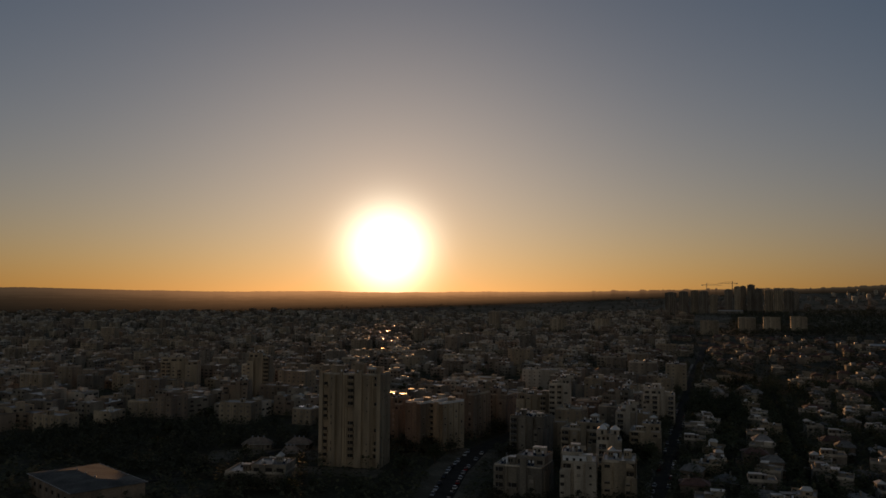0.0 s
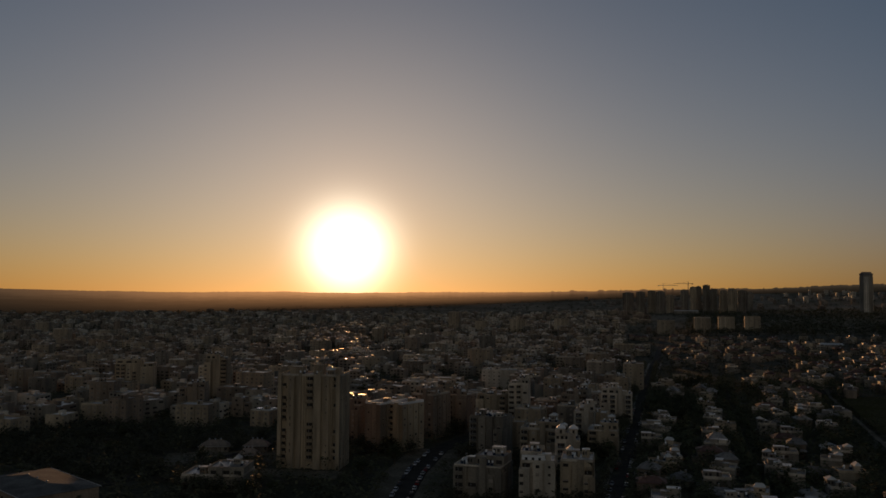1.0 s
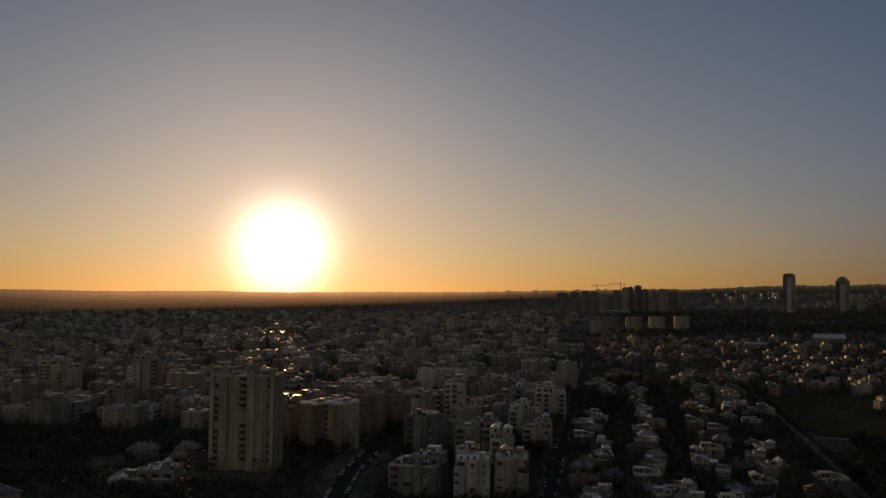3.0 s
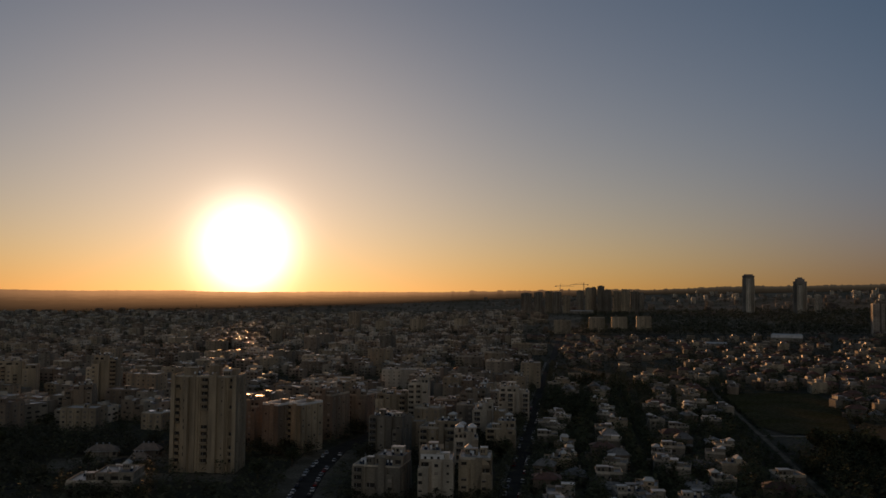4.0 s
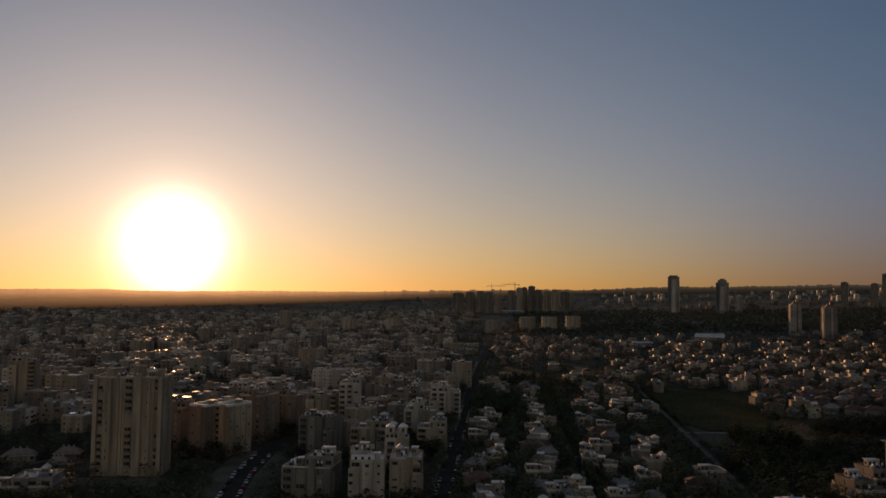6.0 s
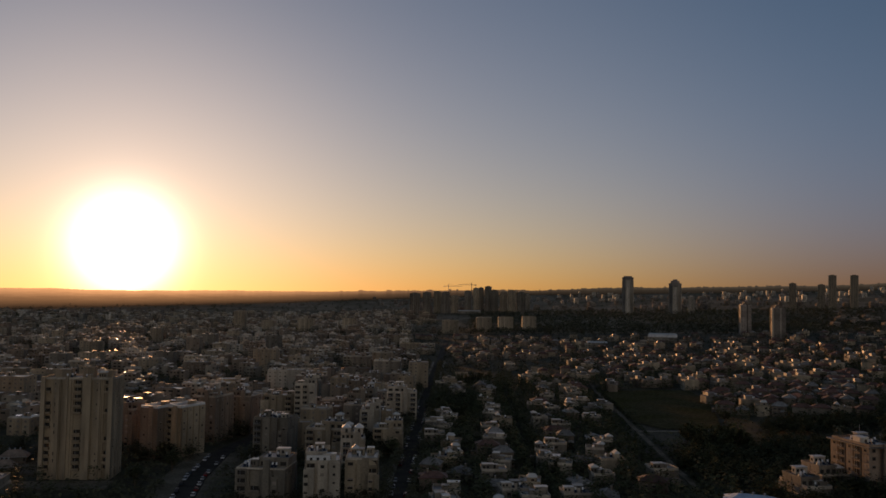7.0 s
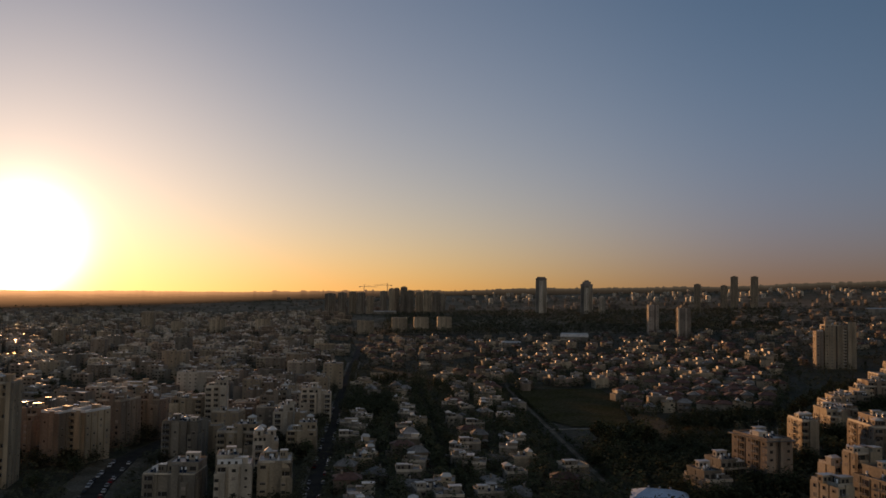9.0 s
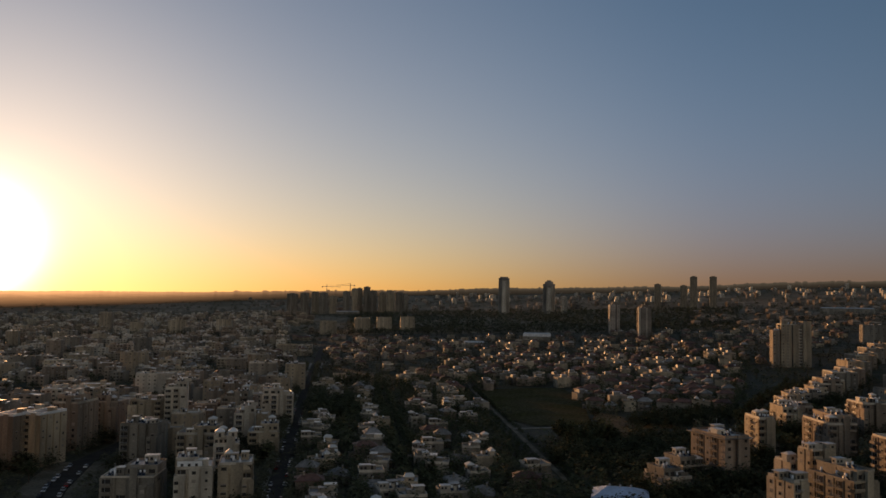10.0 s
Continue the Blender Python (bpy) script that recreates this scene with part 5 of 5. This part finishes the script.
def low_quarter(name, n, seed, label, draw, low, high):
    """Low houses and flats packed roof to roof: bodies with a set-back corner, light roof decks in their upstands, roof rooms and tanks."""
    r = random.Random(seed)
    p, spots = [], {}
    for _ in range(n):
        x, y = draw(r)
        w, d, h = r.uniform(9, 24), r.uniform(9, 15), 3.0 * r.randint(low, high) + 0.6
        cell = (int(x // 14), int(y // 14))
        if taken(x, y, 5.5) or beside(x, y, 4.5) or in_field(x, y) or in_wood(x, y) or cell in spots:
            continue
        spots[cell] = 1
        m = pose(x, y, terrain(x, y), 0, 0, r.uniform(-22, 6) + r.choice((0, 0, 90)))
        a, b, wall, deck = w / 2, d / 2, r.choice((0, 2, 3, 3, 2, 1)), r.choice((4, 5, 5))
        own = [prism([(-a, -b), (a * 0.3, -b), (a * 0.3, -b + 1.6), (a, -b + 1.6), (a, b), (-a, b)], -2, h, wall), box(0, 0.4, h + 0.05, w * 0.94, d * 0.8, 0.1, deck)]
        own += [box(0, -b + 0.12, h + 0.35, w * 0.6, 0.24, 0.7, wall), box(0, b - 0.12, h + 0.35, w, 0.24, 0.7, wall)]
        own += [box(s * (a - 0.12), 0.8, h + 0.35, 0.24, d - 2.1, 0.7, wall) for s in (-1, 1)]
        own += [box(r.uniform(-0.25, 0.25) * w, r.uniform(-0.1, 0.2) * d, h + 1.3, r.uniform(2.5, 5), r.uniform(2.5, 4), 2.5, r.choice((wall, 1)))]
        own += [box(r.uniform(-0.4, 0.4) * w, r.uniform(-0.3, 0.3) * d, h + 0.9, 1.6, 0.9, 0.9, 6) for _ in range(r.choice((0, 1, 2, 3)))]
        for f in range(int(h / 3)):
            own += [box(-a + (k + 0.5) * w / 4, -b + (1.58 if k == 3 else -0.02), 2.0 + 3 * f, w * r.uniform(0.09, 0.16), 0.14, 1.25, 7) for k in range(4) if r.random() < 0.8]
            own += [box(-a - 0.02, b * r.uniform(-0.5, 0.5), 2.0 + 3 * f, 0.14, 1.6, 1.2, 7)]
        p += [([tuple(m @ Vector(q)) for q in v], f, slot) for v, f, slot in own]
    tagged(new(name, mesh_of(name, p, (STUCCO, WHITE, TAN, GREY, CONCRETE, SCREED, ENAMEL, GLASS))), label, "buildings", kind="stuff")


low_quarter("low_western_blocks", 2300, 31, "low close-packed flats and houses with pale cluttered roofs",
            lambda r: (lambda a, d: (d * math.sin(a), d * math.cos(a)))(radians(r.uniform(-48, -3)), r.uniform(560, 2600)), 2, 4)

FAR = []
for k in range(6):
    r = random.Random(40 + k)
    w, d, h = r.uniform(10, 17), r.uniform(9, 13), r.uniform(5.5, 9)
    a, b = w / 2, d / 2
    shape = [prism([(-a, -b), (a, -b), (a, b), (0, b), (0, b * 0.6), (-a, b * 0.6)], -2, h)]
    shape += [hip(w, d, h + 0.2, 2.2, 0.4, 0.4, 1)] if k % 2 else [prism([(-a * 0.5, -b * 0.4), (a * 0.3, -b * 0.4), (a * 0.3, b * 0.4), (-a * 0.5, b * 0.4)], h, h + 2.4, 1)]
    shape += [tube((a * 0.2, -b * 0.5, h + 1.5), (a * 0.2 + 1.6, -b * 0.5, h + 1.5), 0.5, 0.5, 2, 6)]
    FAR.append((shape, mesh_of("house", shape, ((GREY, STUCCO, TAN)[k % 3], TILE if k % 2 else CONCRETE, ENAMEL))))
made, rest = 0, [[] for _ in FAR]
for k in range(4000):
    y = rng.uniform(560, 1480)
    x = rng.uniform(-0.25, 0.66) * y if y > 1000 else rng.uniform(0.14, 0.50) * y
    if in_field(x, y) or in_wood(x, y) or on_road(x, y):
        continue
    if made >= 350 or taken(x, y, 5 if y < 1000 else 9):
        continue
    LAID.append((x, y, 7.5))
    m = pose(x, y, terrain(x, y), 0, 0, rng.choice((0, 90, 180)) + rng.uniform(-12, 12))
    made += 1
    if made < 46:
        ob = new("house", FAR[k % 6][1])
        ob.matrix_basis = m
        tagged(ob, "far house with a tiled roof among dark trees" if k % 2 else "far flat-roofed house among dark trees", "house", "far houses")
    else:
        rest[k % 6] += [([tuple(m @ Vector(p)) for p in v], f, slot) for v, f, slot in FAR[k % 6][0]]
joined = [(v, f, 5 if slot == 2 else 3 + kind % 2 if slot else kind % 3) for kind, pieces in enumerate(rest) for v, f, slot in pieces]
tagged(new("far_houses", mesh_of("far_houses", joined, (GREY, STUCCO, TAN, CONCRETE, TILE, ENAMEL))), "crowd of far houses with tiled and flat roofs", "houses", kind="stuff")
far_town("far_white_city", 110, 27, WHITE, "white far blocks of the hazy city at the skyline", lambda r: (lambda a, d: (d * math.sin(a), d * math.cos(a)))(radians(r.uniform(7, 38)), r.uniform(3200, 4250)), 8, 24, 0.7)
far_town("far_city", 260, 26, DULL, "pale far blocks of the hazy city at the skyline", lambda r: (lambda a, d: (d * math.sin(a), d * math.cos(a)))(radians(r.uniform(-6, 38)), r.uniform(2680, 4250)), 4, 18, 0.9)
far_town("far_pale_blocks", 110, 25, STUCCO, "small pale far blocks among dark trees", lambda r: (lambda a, d: (d * math.sin(a), d * math.cos(a)))(radians(r.uniform(-45, -1)), r.uniform(1750, 2680)), 5, 13)
far_town("far_blocks", 110, 22, DULL, "far cream blocks below the skyline", lambda r: (lambda a, d: (d * math.sin(a), d * math.cos(a)))(radians(r.uniform(24, 38)), r.uniform(1700, 2500)), 4, 12)
far_town("far_western_blocks", 150, 23, TAN, "far tan blocks towards the sun", lambda r: (lambda y: (r.uniform(-1.0, 0.0) * y, y))(r.uniform(1500, 2600)), 6, 14)

tagged(new("field", mesh_of("field", [([(x, y, terrain(x, y) + 0.5) for x, y in reversed(FIELD)], [tuple(range(len(FIELD)))], 0)], (GRASS,))),
    "open field of dry dark grass", "field", kind="structure")


# ---- parked cars ----
def car_mesh():
    v = [(-2.1, -0.85, 0.35), (2.1, -0.85, 0.35), (2.1, 0.85, 0.35), (-2.1, 0.85, 0.35), (-2.1, -0.85, 0.95), (2.1, -0.8, 0.85), (2.1, 0.8, 0.85), (-2.1, 0.85, 0.95)]
    return v, [(3, 2, 1, 0), (4, 5, 6, 7), (0, 1, 5, 4), (1, 2, 6, 5), (2, 3, 7, 6), (3, 0, 4, 7)], 0


def cabin_mesh(z, top, inset, slot):
    v = [(-1.7, -0.8, 0.92), (1.0, -0.8, 0.88), (1.0, 0.8, 0.88), (-1.7, 0.8, 0.92), (-1.3, -0.66, 1.45), (0.3, -0.66, 1.45), (0.3, 0.66, 1.45), (-1.3, 0.66, 1.45)]
    return v, [(4, 5, 6, 7), (0, 1, 5, 4), (1, 2, 6, 5), (2, 3, 7, 6), (3, 0, 4, 7)], slot


CABIN = mesh_of("cabin", [cabin_mesh(0, 0, 0, 0)], (GLASS,))
ROOFS = [mesh_of("roof", [box(-0.5, 0, 1.47, 1.6, 1.3, 0.05)], (p,)) for p in PAINTS]
BODIES = [mesh_of("body", [car_mesh()], (p,)) for p in PAINTS]
WHEEL = mesh_of("wheel", [tube((0, -0.1, 0), (0, 0.1, 0), 0.32, 0.32, 0, 10)], (RUBBER,))
COLOURS = ("white", "silver-grey", "dark", "red")


def car(x, y, turn, where):
    k = rng.choice((0, 0, 0, 1, 1, 2, 3))
    ob = root("car", x, y, turn, COLOURS[k] + " parked car at the kerb of " + where, "car", "parked cars")
    ob.location.z += 0.42
    put("body", BODIES[k], ob)
    put("cabin", CABIN, ob)
    put("roof", ROOFS[k], ob)
    for a in (-1.3, 1.3):
        for b in (-0.78, 0.78):
            put("wheel", WHEEL, ob, a, b, 0.32)


for side in (-1, 1):
    y = 330
    while y < 640:
        if rng.random() < 0.6:
            car(-22 + side * 3.1, y, 90 * side + rng.uniform(-2, 2), "the straight street")
        y += rng.uniform(6, 16)
    y = 262
    while y < 432:
        x = float(np.interp(y, [230, 310, 380, 440], [-92, -104, -116, -121]))
        if rng.random() < 0.7:
            car(x + side * 3.9, y, 90 * side + 8 + rng.uniform(-2, 2), "the broad street")
        y += rng.uniform(6, 11)
